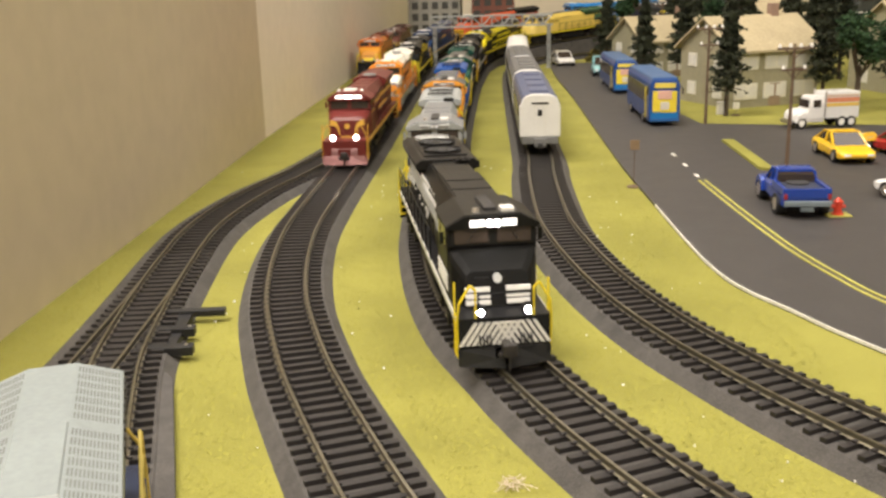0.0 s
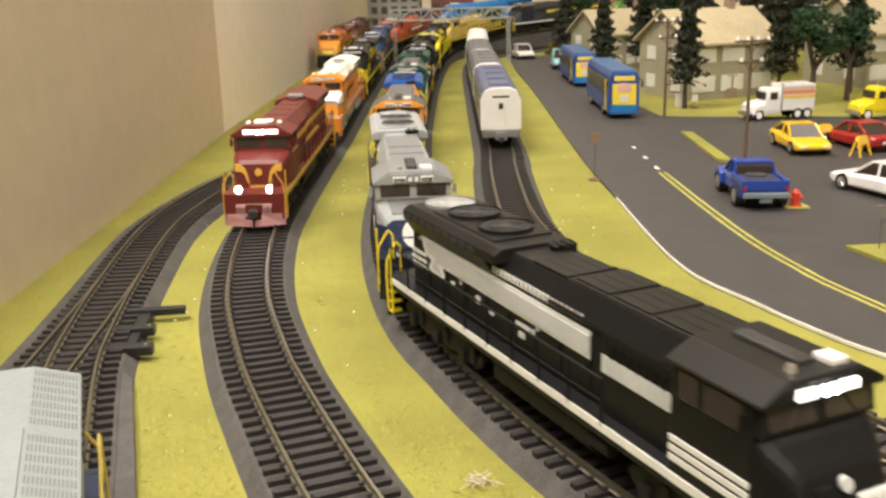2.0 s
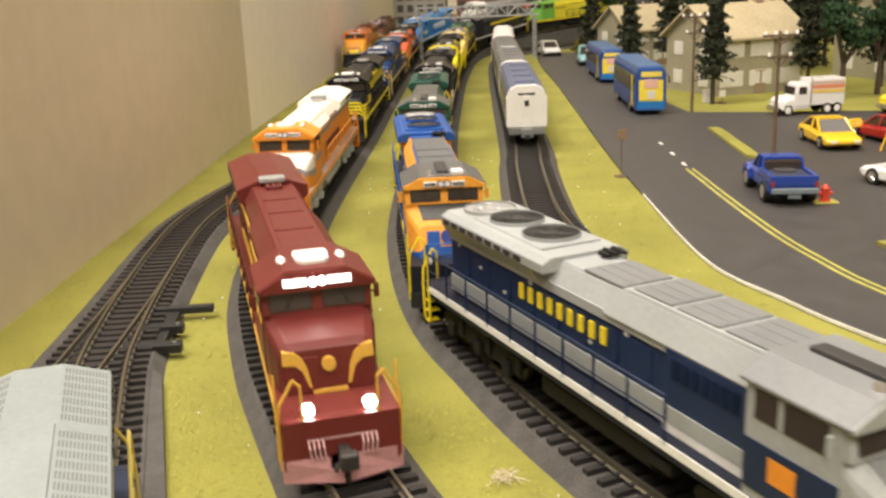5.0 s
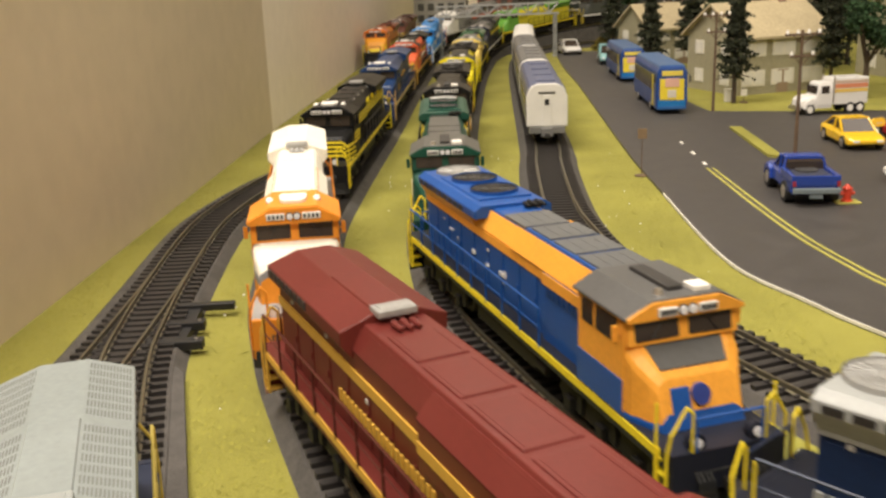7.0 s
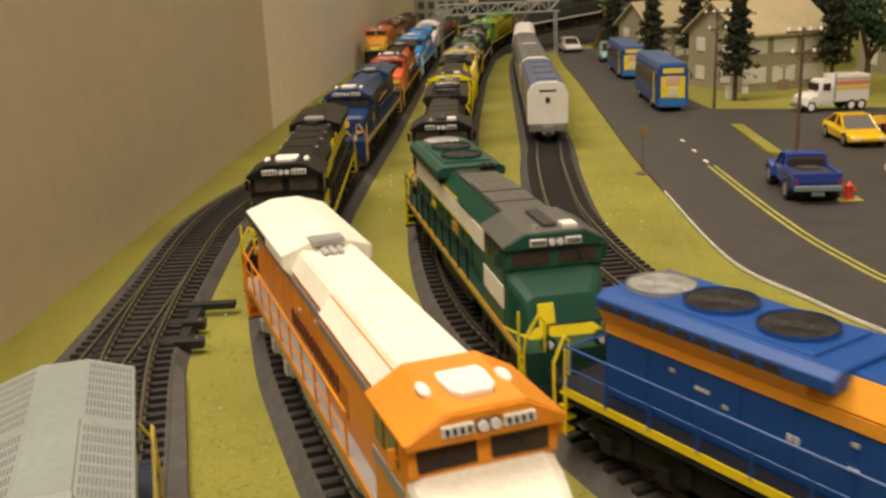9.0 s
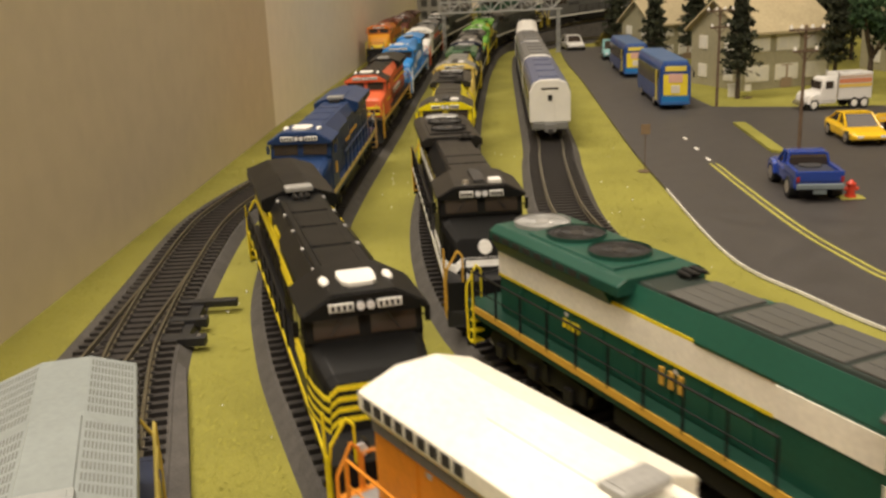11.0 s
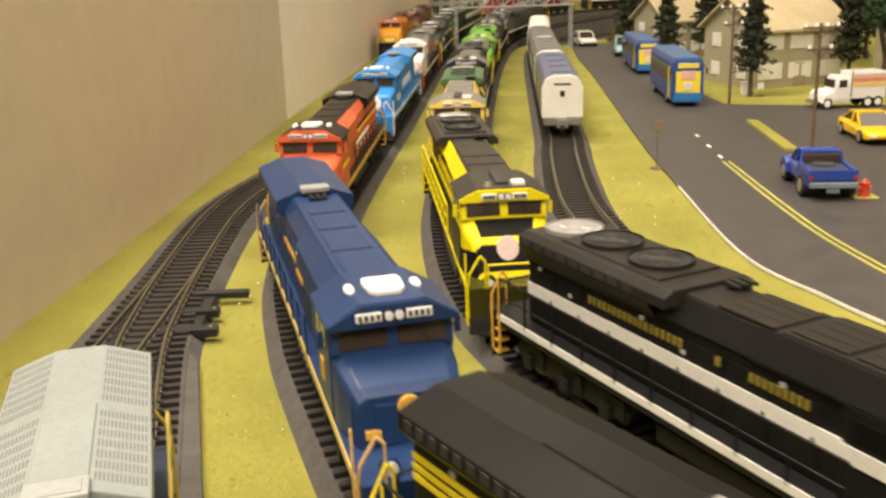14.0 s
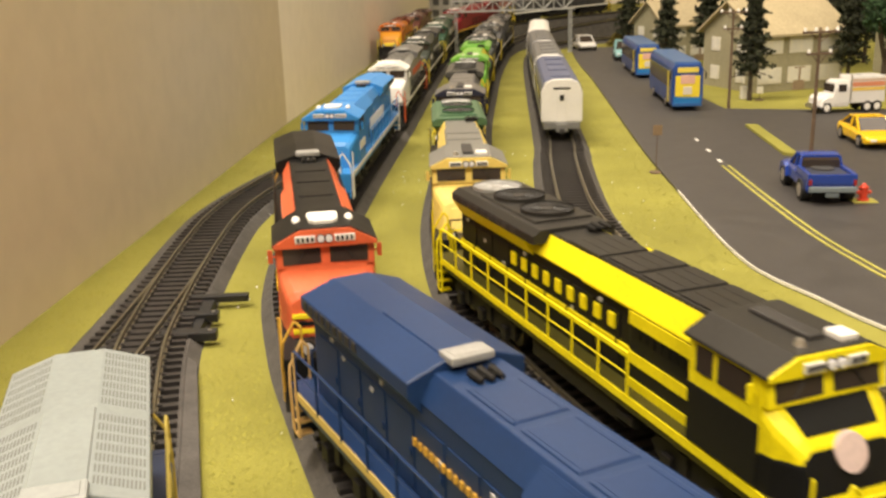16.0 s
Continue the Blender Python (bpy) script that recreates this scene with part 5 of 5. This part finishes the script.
def utility_pole(x, y, h, lean):
    root = thing("utility_pole", "brown wooden utility pole with two cross-arms and pale insulators", "utility pole", "utility poles", at=pose(x, y, 0, 0, lean, 8))
    bm = B()
    cyl(bm, (0, 0, h / 2), 1.5, h, "z", 10, 1.0)
    part("pole", bm, WOOD, root)
    for z, half, n in ((h - 3, 13.5, 4), (h - 18, 9.5, 2)):
        bm = B()
        box(bm, -half, half, -1.9, -0.7, z - 0.9, z + 0.9, 0.2)
        for sx in (-1, 1):
            bar(bm, (sx * half * 0.55, -1.2, z - 0.8), (0, -1.2, z - 7), 0.4)
        arm = part("cross_arm", bm, WOOD, root)
        for k in range(n):
            u = -half + 1.6 + k * (2 * half - 3.2) / (n - 1)
            bm = B()
            cyl(bm, (u, -1.3, z + 2.0), 1.3, 2.6, "z", 10, 0.8)
            part("insulator", bm, WHITE, arm, "pale glass insulator")
    return root


utility_pole(0.2475, 0.700, 91.0, 0)
utility_pole(0.2485, 0.932, 93.0, 0)
utility_pole(0.345, 1.58, 95.0, 0)


def road_sign(x, y, h, label, sheet):
    root = thing("road_sign", label, "road sign", at=pose(x, y, 0.0, 0, 0, 0))
    bm = B()
    cyl(bm, (0, 0, h / 2), 0.3, h, "z", 7)
    cyl(bm, (0, 0, 0.5), 4.5, 0.9, "z", 14)
    part("post", bm, WOOD, root)
    bm = B()
    box(bm, -3.2, 3.2, -0.9, -0.4, h - 7, h, 0.2)
    part("sign_plate", bm, sheet, root)
    return root


road_sign(0.1275, 0.655, 33.0, "small brown road sign on a thin post at the verge", paint((0.22, 0.15, 0.09), 0.7, 0.2))
road_sign(0.232, 0.458, 26.0, "small dark sign post on the grass island", paint((0.2, 0.19, 0.18), 0.6, 0.2))
road_sign(0.293, 0.985, 14.0, "small white notice board on a post at the lawn", WHITE)
root = thing("fire_hydrant", "red fire hydrant on a yellow painted base", "fire hydrant", at=pose(0.2285, 0.556, Z))
bm = B()
box(bm, -7, 7, -5, 5, 0, 0.8, 0.2)
part("base", bm, YELLOW_LINE, root)
bm = B()
cyl(bm, (0, 0, 4.4), 2.3, 7.4, "z", 14)
cyl(bm, (0, 0, 1.2), 3.4, 1.2, "z", 14)
cyl(bm, (0, 0, 8.3), 2.9, 1.0, "z", 14)
cyl(bm, (0, 0, 9.8), 2.4, 2.2, "z", 14, 0.7)
cyl(bm, (0, 0, 5.6), 1.2, 8.2, "x", 10)
part("body", bm, paint((0.62, 0.06, 0.03), 0.35, 0.1), root)
for x, y, turn in ((0.3305, 0.757, 20), (0.334, 0.700, 35), (0.349, 0.677, 50)):
    root = thing("barrier", "yellow folding work barrier on the car park", "barrier", "yellow barriers", at=pose(x, y, Z, 0, 0, turn))
    for sy in (-1, 1):
        bm = B()
        v = prism(bm, [(-7.5, 0), (-6.5, 0), (-5, 9), (5, 9), (6.5, 0), (7.5, 0), (6.4, 13.5), (4.5, 15.5), (-4.5, 15.5), (-6.4, 13.5)], -0.7, 0.7, "y")
        bmesh.ops.rotate(bm, cent=(0, 0, 15.5), matrix=Matrix.Rotation(radians(sy * 16), 3, "X"), verts=bm.verts)
        part("panel", bm, paint((0.80, 0.50, 0.04), 0.4, 0.1), root)
    bm = B()
    box(bm, -3.2, 3.2, -1.8, 1.8, 9.5, 12.5, 0.2)
    part("sign_plate", bm, paint((0.7, 0.6, 0.42), 0.5, 0.1), root)
for x, y in ((0.2815, 0.998),):
    root = thing("utility_box", "white utility box on the lawn", "utility box", at=pose(x, y, 0))
    bm = B()
    box(bm, -4, 4, -3, 3, 0, 12, 0.5)
    part("cabinet", bm, WHITE, root)
    bm = B()
    box(bm, -4.4, 4.4, -3.4, 3.4, 12, 13, 0.3)
    part("lid", bm, WHITE, root)

# ---- signal gantry ----
STEEL = paint((0.36, 0.37, 0.36), 0.45, 0.15, metal=0.3)
root = thing("signal_gantry", "grey lattice signal gantry spanning the tracks", "signal gantry", at=pose(0.075, 1.565, 0, 0, 0, 3))
for sx in (-1, 1):
    bm = B()
    for dx in (-1.8, 1.8):
        for dy in (-3.5, 3.5):
            bar(bm, (sx * 90 + dx, dy, 0), (sx * 90 + dx, dy, 68), 0.9, 5)
    for k in range(5):
        bar(bm, (sx * 90 - 1.8, -3.5, 3 + k * 13), (sx * 90 + 1.8, -3.5, 16 + k * 13), 0.5, 4)
        bar(bm, (sx * 90 + 1.8, 3.5, 3 + k * 13), (sx * 90 - 1.8, 3.5, 16 + k * 13), 0.5, 4)
    box(bm, sx * 90 - 4, sx * 90 + 4, -5, 5, 0, 1.5, 0.2)
    part("leg", bm, STEEL, root)
for y in (-4, 4):
    bm = B()
    for z in (67, 83):
        box(bm, -96, 96, y - 0.9, y + 0.9, z - 1.2, z + 1.2)
    for k in range(12):
        x0, x1 = -96 + k * 16, -80 + k * 16
        z0, z1 = (67, 83) if k % 2 else (83, 67)
        bar(bm, (x0, y, z0), (x1, y, z1), 0.8, 4)
        bar(bm, (x0, y, 67), (x0, y, 83), 0.7, 4)
    part("truss", bm, STEEL, root)
bm = B()
box(bm, -96, 96, -4, 4, 66.0, 66.6)
part("catwalk", bm, STEEL, root)


# ---- houses ----
def house(at, W, D, H, ridge, wall, roofm, label, storeys=2, cols=3):
    """A gabled house, its ridge along x, its front towards -y. Millimetres."""
    root = thing("house", label, "house", "model houses", at=at)
    bm = B()
    prism(bm, [(-D / 2, 0), (D / 2, 0), (D / 2, H), (0, H + ridge), (-D / 2, H)], -W / 2, W / 2, "x")
    walls = part("wall", bm, wall, root)
    for s in (-1, 1):
        bm = B()
        prism(bm, [(s * (D / 2 + 7), H - 7 * ridge / (D / 2)), (0, H + ridge), (0, H + ridge + 2.6), (s * (D / 2 + 7), H - 7 * ridge / (D / 2) + 2.6)], -W / 2 - 6, W / 2 + 6, "x")
        part("roof", bm, roofm, root)
    step = H / storeys
    trim = paint((0.72, 0.69, 0.60), 0.6, 0.08)

    def window(cx, cy, cz, w, h, side):
        bm = B()
        d = 0.9
        if side == "front":
            prism(bm, [(cx - w / 2, cz), (cx + w / 2, cz), (cx + w / 2, cz + h), (cx - w / 2, cz + h)], cy - d, cy + 0.3, "y")
        else:
            prism(bm, [(cx - w / 2, cz), (cx + w / 2, cz), (cx + w / 2, cz + h), (cx - w / 2, cz + h)], *sorted((cy - (d if cy < 0 else -d), cy)), "x")
        f = part("window", bm, trim, walls)
        for k in (-1, 1):
            bm = B()
            a, b = cx + k * w * 0.24 - w * 0.19, cx + k * w * 0.24 + w * 0.19
            if side == "front":
                box(bm, a, b, cy - d - 0.3, cy - d + 0.2, cz + h * 0.12, cz + h * 0.88)
            else:
                e = cy + (-1 if cy < 0 else 1) * (d + 0.15)
                box(bm, e - 0.2, e + 0.2, a, b, cz + h * 0.12, cz + h * 0.88)
            part("pane", bm, paint((0.72, 0.70, 0.64), 0.18, 0.1), f)

    for s in range(storeys):
        for c in range(cols):
            window(-W / 2 + (c + 0.5) * W / cols, -D / 2, s * step + step * 0.28, min(29, W / cols * 0.78), step * 0.54, "front")
        for c in range(2):
            for sx in (-1, 1):
                window(-D / 2 + (c + 0.5) * D / 2, sx * W / 2, s * step + step * 0.28, min(16, D / 2 * 0.4), step * 0.48, "side")
    bm = B()
    box(bm, W * 0.22, W * 0.22 + 9, -4, 5, H, H + ridge + 14, 0.4)
    part("chimney", bm, paint((0.3, 0.2, 0.15), 0.8, 0.2), root)
    bm = B()
    box(bm, -7, 7, -D / 2 - 1.0, -D / 2 + 0.3, 0, step * 0.8, 0.2)
    part("door", bm, paint((0.3, 0.22, 0.15), 0.5, 0.1), root)
    return root


SIDING = paint((0.33, 0.305, 0.205), 0.8, 0.12, 300.0)
ROOF_TAN = paint((0.43, 0.36, 0.225), 0.85, 0.15, 350.0, bump=0.0003)
house(pose(0.338, 1.100, 0, 0, 0, 20), 112, 95, 62, 30, SIDING, ROOF_TAN, "beige two-storey model house with tan roof and white windows")
house(pose(0.312, 1.43, 0, 0, 0, 18), 110, 90, 52, 28, SIDING, ROOF_TAN, "beige model house with tan roof behind the buses", 2, 3)
house(pose(0.575, 1.17, 0, 0, 0, 16), 140, 110, 64, 38, SIDING, ROOF_TAN, "wide beige model house with tan gabled roof behind the trees", 2, 4)
house(pose(0.470, 1.42, 0, 0, 0, -8), 110, 90, 74, 30, paint((0.68, 0.66, 0.60), 0.8, 0.1, 300.0), ROOF_TAN, "white model house behind tall conifers", 2, 3)
house(pose(0.74, 1.35, 0, 0, 0, -15), 150, 110, 66, 36, SIDING, ROOF_TAN, "beige model house at the edge of the lawns", 2, 4)

# lot of brick factories at the far end
def factory(at, W, D, H, wall, label, cols, rows):
    root = thing("factory_building", label, "building", at=at)
    bm = B()
    box(bm, -W / 2, W / 2, -D / 2, D / 2, 0, H)
    box(bm, -W / 2 - 3, W / 2 + 3, -D / 2 - 3, D / 2 + 3, H, H + 6)
    walls = part("wall", bm, wall, root)
    for r in range(rows):
        for c in range(cols):
            bm = B()
            x, z = -W / 2 + (c + 0.5) * W / cols, 12 + r * (H - 18) / rows
            box(bm, x - W / cols * 0.3, x + W / cols * 0.3, -D / 2 - 0.5, -D / 2 + 0.8, z, z + (H - 18) / rows * 0.62)
            part("window", bm, paint((0.06, 0.06, 0.06), 0.3, 0.1), walls)
    return root


factory(pose(-0.03, 2.55, 0, 0, 0, -4), 150, 120, 210, paint((0.30, 0.29, 0.27), 0.85, 0.15, 200.0), "grey model factory building with rows of dark windows", 6, 7)
factory(pose(0.13, 2.62, 0, 0, 0, -4), 110, 100, 190, paint((0.22, 0.09, 0.07), 0.85, 0.15, 200.0), "dark red brick model building", 4, 6)


# ---- trees ----
BARK = paint((0.07, 0.05, 0.035), 0.9, 0.3, 500.0)


def leaf_mat(rgb, low=0.5, high=1.6):
    m, nt, b = nodes_of("foliage")
    g, r = nt.nodes.new("ShaderNodeNewGeometry"), nt.nodes.new("ShaderNodeMix")
    r.data_type = "RGBA"
    r.inputs["A"].default_value, r.inputs["B"].default_value = (*(c * low for c in rgb), 1), (*(c * high for c in rgb), 1)
    nt.links.new(g.outputs["Random Per Island"], r.inputs["Factor"])
    nt.links.new(r.outputs["Result"], b.inputs["Base Color"])
    b.inputs["Roughness"].default_value = 0.9
    return m


CONIFER, BROAD, OLIVE = leaf_mat((0.030, 0.036, 0.018)), leaf_mat((0.022, 0.055, 0.018)), leaf_mat((0.16, 0.13, 0.025))


def clump(bm, c, r, rng):
    """A ragged tuft of crossed leaf blades."""
    for _ in range(5):
        d = Vector((rng.gauss(0, 1), rng.gauss(0, 1), rng.gauss(0, 0.7))).normalized()
        s = d.cross(Vector((rng.gauss(0, 1), rng.gauss(0, 1), rng.gauss(0, 1)))).normalized() * r * rng.uniform(0.25, 0.55)
        a, tip = Vector(c), Vector(c) + d * r * rng.uniform(0.7, 1.3)
        mid = (a + tip) / 2
        bm.faces.new([bm.verts.new(v) for v in (a, mid + s, tip, mid - s)])


def conifer(x, y, h, w, seed):
    rng = random.Random(seed)
    root = thing("conifer_tree", "dark green bristly model conifer on a brown trunk", "tree", "conifers", at=pose(x, y, 0, 0, 0, rng.uniform(0, 360)))
    bm = B()
    cyl(bm, (0, 0, h * 0.45), w * 0.055, h * 0.9, "z", 8, w * 0.02)
    for k in range(26):
        z = h * (0.2 + 0.72 * k / 26)
        r = w * 0.5 * (1.05 - z / h)
        a = k * 2.4
        bar(bm, (0, 0, z), (r * math.cos(a), r * math.sin(a), z - h * 0.02), w * 0.012, 4)
    part("trunk", bm, BARK, root)
    bm = B()
    for k in range(1500):
        u = rng.random() ** 0.8
        z = h * (0.2 + 0.8 * u)
        tier = 0.72 + 0.28 * math.sin(u * 52 + seed)
        r = w * 0.5 * min(1.0, (1.03 - u) * 1.25) * tier * (rng.random() ** 0.45) * rng.uniform(0.75, 1.15)
        a = rng.uniform(0, math.tau)
        clump(bm, (r * math.cos(a), r * math.sin(a), z - r * 0.12), w * 0.074, rng)
    part("crown", bm, CONIFER, root)
    return root


def broadleaf(x, y, h, w, seed):
    rng = random.Random(seed)
    root = thing("leafy_tree", "model tree with dark leafy crown on a forked brown trunk", "tree", "leafy trees", at=pose(x, y, 0, 0, 0, rng.uniform(0, 360)))
    bm = B()
    cyl(bm, (0, 0, h * 0.22), w * 0.06, h * 0.44, "z", 9, w * 0.04)
    tops = []
    for k in range(8):
        a, r = k * 0.79 + rng.uniform(-0.3, 0.3), w * rng.uniform(0.15, 0.36)
        p = Vector((r * math.cos(a), r * math.sin(a), h * rng.uniform(0.55, 0.86)))
        bar(bm, (0, 0, h * rng.uniform(0.28, 0.44)), p, w * 0.018, 5)
        tops.append(p)
    part("trunk", bm, BARK, root)
    bm = B()
    for p in tops + [Vector((0, 0, h * 0.86)), Vector((0, 0, h * 0.68))]:
        for _ in range(75):
            d = Vector((rng.gauss(0, 1), rng.gauss(0, 1), rng.gauss(0, 0.8))).normalized()
            clump(bm, p + d * w * 0.2 * rng.random() ** 0.4, w * 0.06, rng)
    part("crown", bm, BROAD, root)
    return root


for i, (x, y, h, w) in enumerate(((0.283, 0.985, 122, 36), (0.315, 1.30, 125, 42), (0.402, 1.045, 128, 34), (0.425, 1.22, 150, 44), (0.265, 1.62, 112, 40), (0.375, 1.28, 150, 46), (0.52, 1.30, 150, 44),
                                  (0.60, 1.05, 135, 40), (0.492, 1.07, 132, 40), (0.36, 1.19, 140, 44), (0.262, 1.30, 110, 36), (0.70, 1.15, 140, 44), (0.47, 1.26, 150, 46), (0.66, 1.4, 150, 48), (0.345, 1.50, 130, 44), (0.42, 1.62, 140, 50), (0.55, 1.62, 150, 50))):
    conifer(x, y, h * 1.08, w * 1.25, 40 + i)
for i, (x, y, h, w) in enumerate(((0.414, 0.985, 104, 58), (0.462, 1.01, 98, 50), (0.365, 1.36, 112, 62), (0.315, 1.72, 128, 64), (0.50, 1.5, 110, 60), (0.64, 1.2, 110, 60))):
    broadleaf(x, y, h, w, 80 + i)
rng = random.Random(7)
bm = B()
for k in range(420):
    a, u = rng.uniform(0, math.tau), rng.random()
    r = 26 * (rng.random() ** 0.5)
    clump(bm, (r * math.cos(a), r * 0.7 * math.sin(a), 3 + 22 * u * max(0, 1 - (r / 27) ** 2)), 4.0, rng)
bush = tagged(part("bush", bm, OLIVE, None), "olive brown rounded model bush beside the road", "bush")
bush.matrix_basis = pose(0.262, 1.655, 0)

# ---- turnout throw and litter by the siding ----
root = thing("switch_machine", "black turnout switch machine beside the siding", "switch machine", at=pose(-0.1085, 0.377, 0, 0, 0, 4))
bm = B()
box(bm, -14, 12, 20.5, 25, 3.0, 6.0, 0.4)
part("throw_bar", bm, BLACK, root)
bm = B()
box(bm, -16, 3, -2.5, 3, 2.5, 6.2, 0.4)
box(bm, -16, 6, -24, -18.5, 2.5, 6.2, 0.4)
prism(bm, [(-12, -24), (-2, -24), (-2, 22), (-12, 22)], 0.5, 4.5, "z", 0.4)
part("motor_housing", bm, BLACK, root)
for x, y in ((3, 0.2), (5.4, -21.2)):
    bm = B()
    cyl(bm, (x - 2.2, y, 6.3), 0.7, 0.6, "z", 10)
    part("screw", bm, CHROME, root)
bm = B()
for k in range(150):
    x, y = rng.uniform(-0.16, 0.12), rng.uniform(0.22, 0.75)
    s = rng.uniform(0.0003, 0.0007)
    m = Matrix.Translation((x, y, 0.001 if abs(x) > 0 else 0)) @ Euler((rng.random() * 6, rng.random() * 6, rng.random() * 6)).to_matrix().to_4x4()
    bmesh.ops.create_cube(bm, size=s, matrix=m)
part_ob = part("litter", bm, WHITE, None, scale=1.0)
tagged(part_ob, "tiny white specks of litter on the grass", "litter", kind="stuff")

flat("roadbed_offcut", [(-0.1135, 0.345), (-0.102, 0.329), (-0.080, 0.249), (-0.066, 0.200), (-0.088, 0.200), (-0.098, 0.250)], 0.0, 0.0036, ROADBED, "spare grey foam roadbed strip beside the siding", "roadbed")
bm = B()
rl = random.Random(5)
for k in range(60):
    p = Vector((rl.gauss(0, 1.6), rl.gauss(0, 1.2), abs(rl.gauss(0, 1.0)) + 0.6))
    q = p + Vector((rl.gauss(0, 1.6), rl.gauss(0, 1.4), rl.gauss(0, 0.8)))
    bar(bm, p, q, 0.12, 4)
lint = tagged(part("lint", bm, paint((0.62, 0.52, 0.40), 0.9, 0.2), None), "pale fluffy lint caught on the grass mat", "lint")
lint.matrix_basis = pose(0.0165, 0.2505, 0.0004)


# ---- tracks ----
track(LINE_SIDING, 0.06, LINE_SIDING.length, "nickel-silver siding track with dark sleepers on grey foam roadbed", 0.0, LINE_SIDING.near(-0.0805, 0.1516), 0.0265)
track(LINE_BRANCH, 0.0, LINE_BRANCH.length, "turnout branch track with dark sleepers", 0.0, 0.0, 0.0265)
track(LINE_FAR, 0.0, LINE_FAR.length, "short siding track by the wall", 0.0, 0.0)
track(LINE_OUTER, 0.0, LINE_OUTER.length, "outer main railway track with dark sleepers on grey foam roadbed", LINE_OUTER.near(-0.067, 0.9), LINE_OUTER.near(-0.0192, 0.2341))
track(LINE_INNER, 0.0, LINE_INNER.length, "inner main railway track with dark sleepers on grey foam roadbed", LINE_INNER.near(0.0, 0.8), LINE_INNER.near(0.0521, 0.2549) + 0.1)
track(LINE_COACH, 0.0, LINE_COACH.length, "railway track with dark sleepers where the passenger cars stand", LINE_COACH.near(0.08, 0.8), LINE_COACH.near(0.1045, 0.3185) + 0.3)

# ---- flock fibres standing on the mat near the viewer ----
def flock():
    r = np.random.RandomState(3)
    n = 70000
    x, y = r.uniform(-0.185, 0.14, n), 0.2 + 0.75 * r.rand(n) ** 1.5
    keep = np.ones(n, bool)
    for line in (LINE_SIDING, LINE_BRANCH, LINE_OUTER, LINE_INNER, LINE_COACH):
        p = line.pa[(line.pa[:, 1] > 0.1) & (line.pa[:, 1] < 1.1)][:, :2]
        for i in range(0, n, 4000):
            d = np.min((x[i:i + 4000, None] - p[:, 0]) ** 2 + (y[i:i + 4000, None] - p[:, 1]) ** 2, axis=1)
            keep[i:i + 4000] &= d > 0.0228 ** 2
    e = EDGE.pa[:, :2]
    for i in range(0, n, 4000):
        j = np.argmin((x[i:i + 4000, None] - e[:, 0]) ** 2 + (y[i:i + 4000, None] - e[:, 1]) ** 2, axis=1)
        keep[i:i + 4000] &= x[i:i + 4000] < e[j, 0] - 0.001
    keep &= x > -0.195 + (y - 0.2) * 0.034
    x, y = x[keep], y[keep]
    n = len(x)
    a, h, lean, w = r.uniform(0, 6.283, n), r.uniform(0.0002, 0.0006, n), r.uniform(0.0006, 0.0015, n), r.uniform(0.00025, 0.0006, n)
    v = np.zeros((n, 3, 3))
    v[:, 0] = np.stack([x - np.sin(a) * w, y + np.cos(a) * w, np.zeros(n)], 1)
    v[:, 1] = np.stack([x + np.sin(a) * w, y - np.cos(a) * w, np.zeros(n)], 1)
    v[:, 2] = np.stack([x + np.cos(a) * lean, y + np.sin(a) * lean, h], 1)
    me = bpy.data.meshes.new("grass_fibres")
    me.from_pydata(v.reshape(-1, 3).tolist(), [], np.arange(n * 3).reshape(-1, 3).tolist())
    me.materials.append(GRASS_FIBRE)
    tagged(new("grass_fibres", me), "short yellow-green flock fibres standing on the mat", "grass", kind="stuff")


GRASS_FIBRE = leaf_mat((0.265, 0.250, 0.042), 0.92, 1.2)
flock()

left_train = [locomotive(lv) for lv in LEFT_TRAIN]
right_train = [locomotive(lv) for lv in RIGHT_TRAIN]

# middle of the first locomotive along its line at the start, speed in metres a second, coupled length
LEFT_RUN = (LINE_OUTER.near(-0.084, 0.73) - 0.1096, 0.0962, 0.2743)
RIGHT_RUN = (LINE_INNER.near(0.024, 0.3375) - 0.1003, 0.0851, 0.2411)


def motions():
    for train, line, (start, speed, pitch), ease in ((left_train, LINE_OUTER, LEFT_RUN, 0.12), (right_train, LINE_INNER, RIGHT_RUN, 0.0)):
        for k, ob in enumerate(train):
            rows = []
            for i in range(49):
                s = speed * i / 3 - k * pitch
                # spacing drawn in on the near curve to fit the camera view
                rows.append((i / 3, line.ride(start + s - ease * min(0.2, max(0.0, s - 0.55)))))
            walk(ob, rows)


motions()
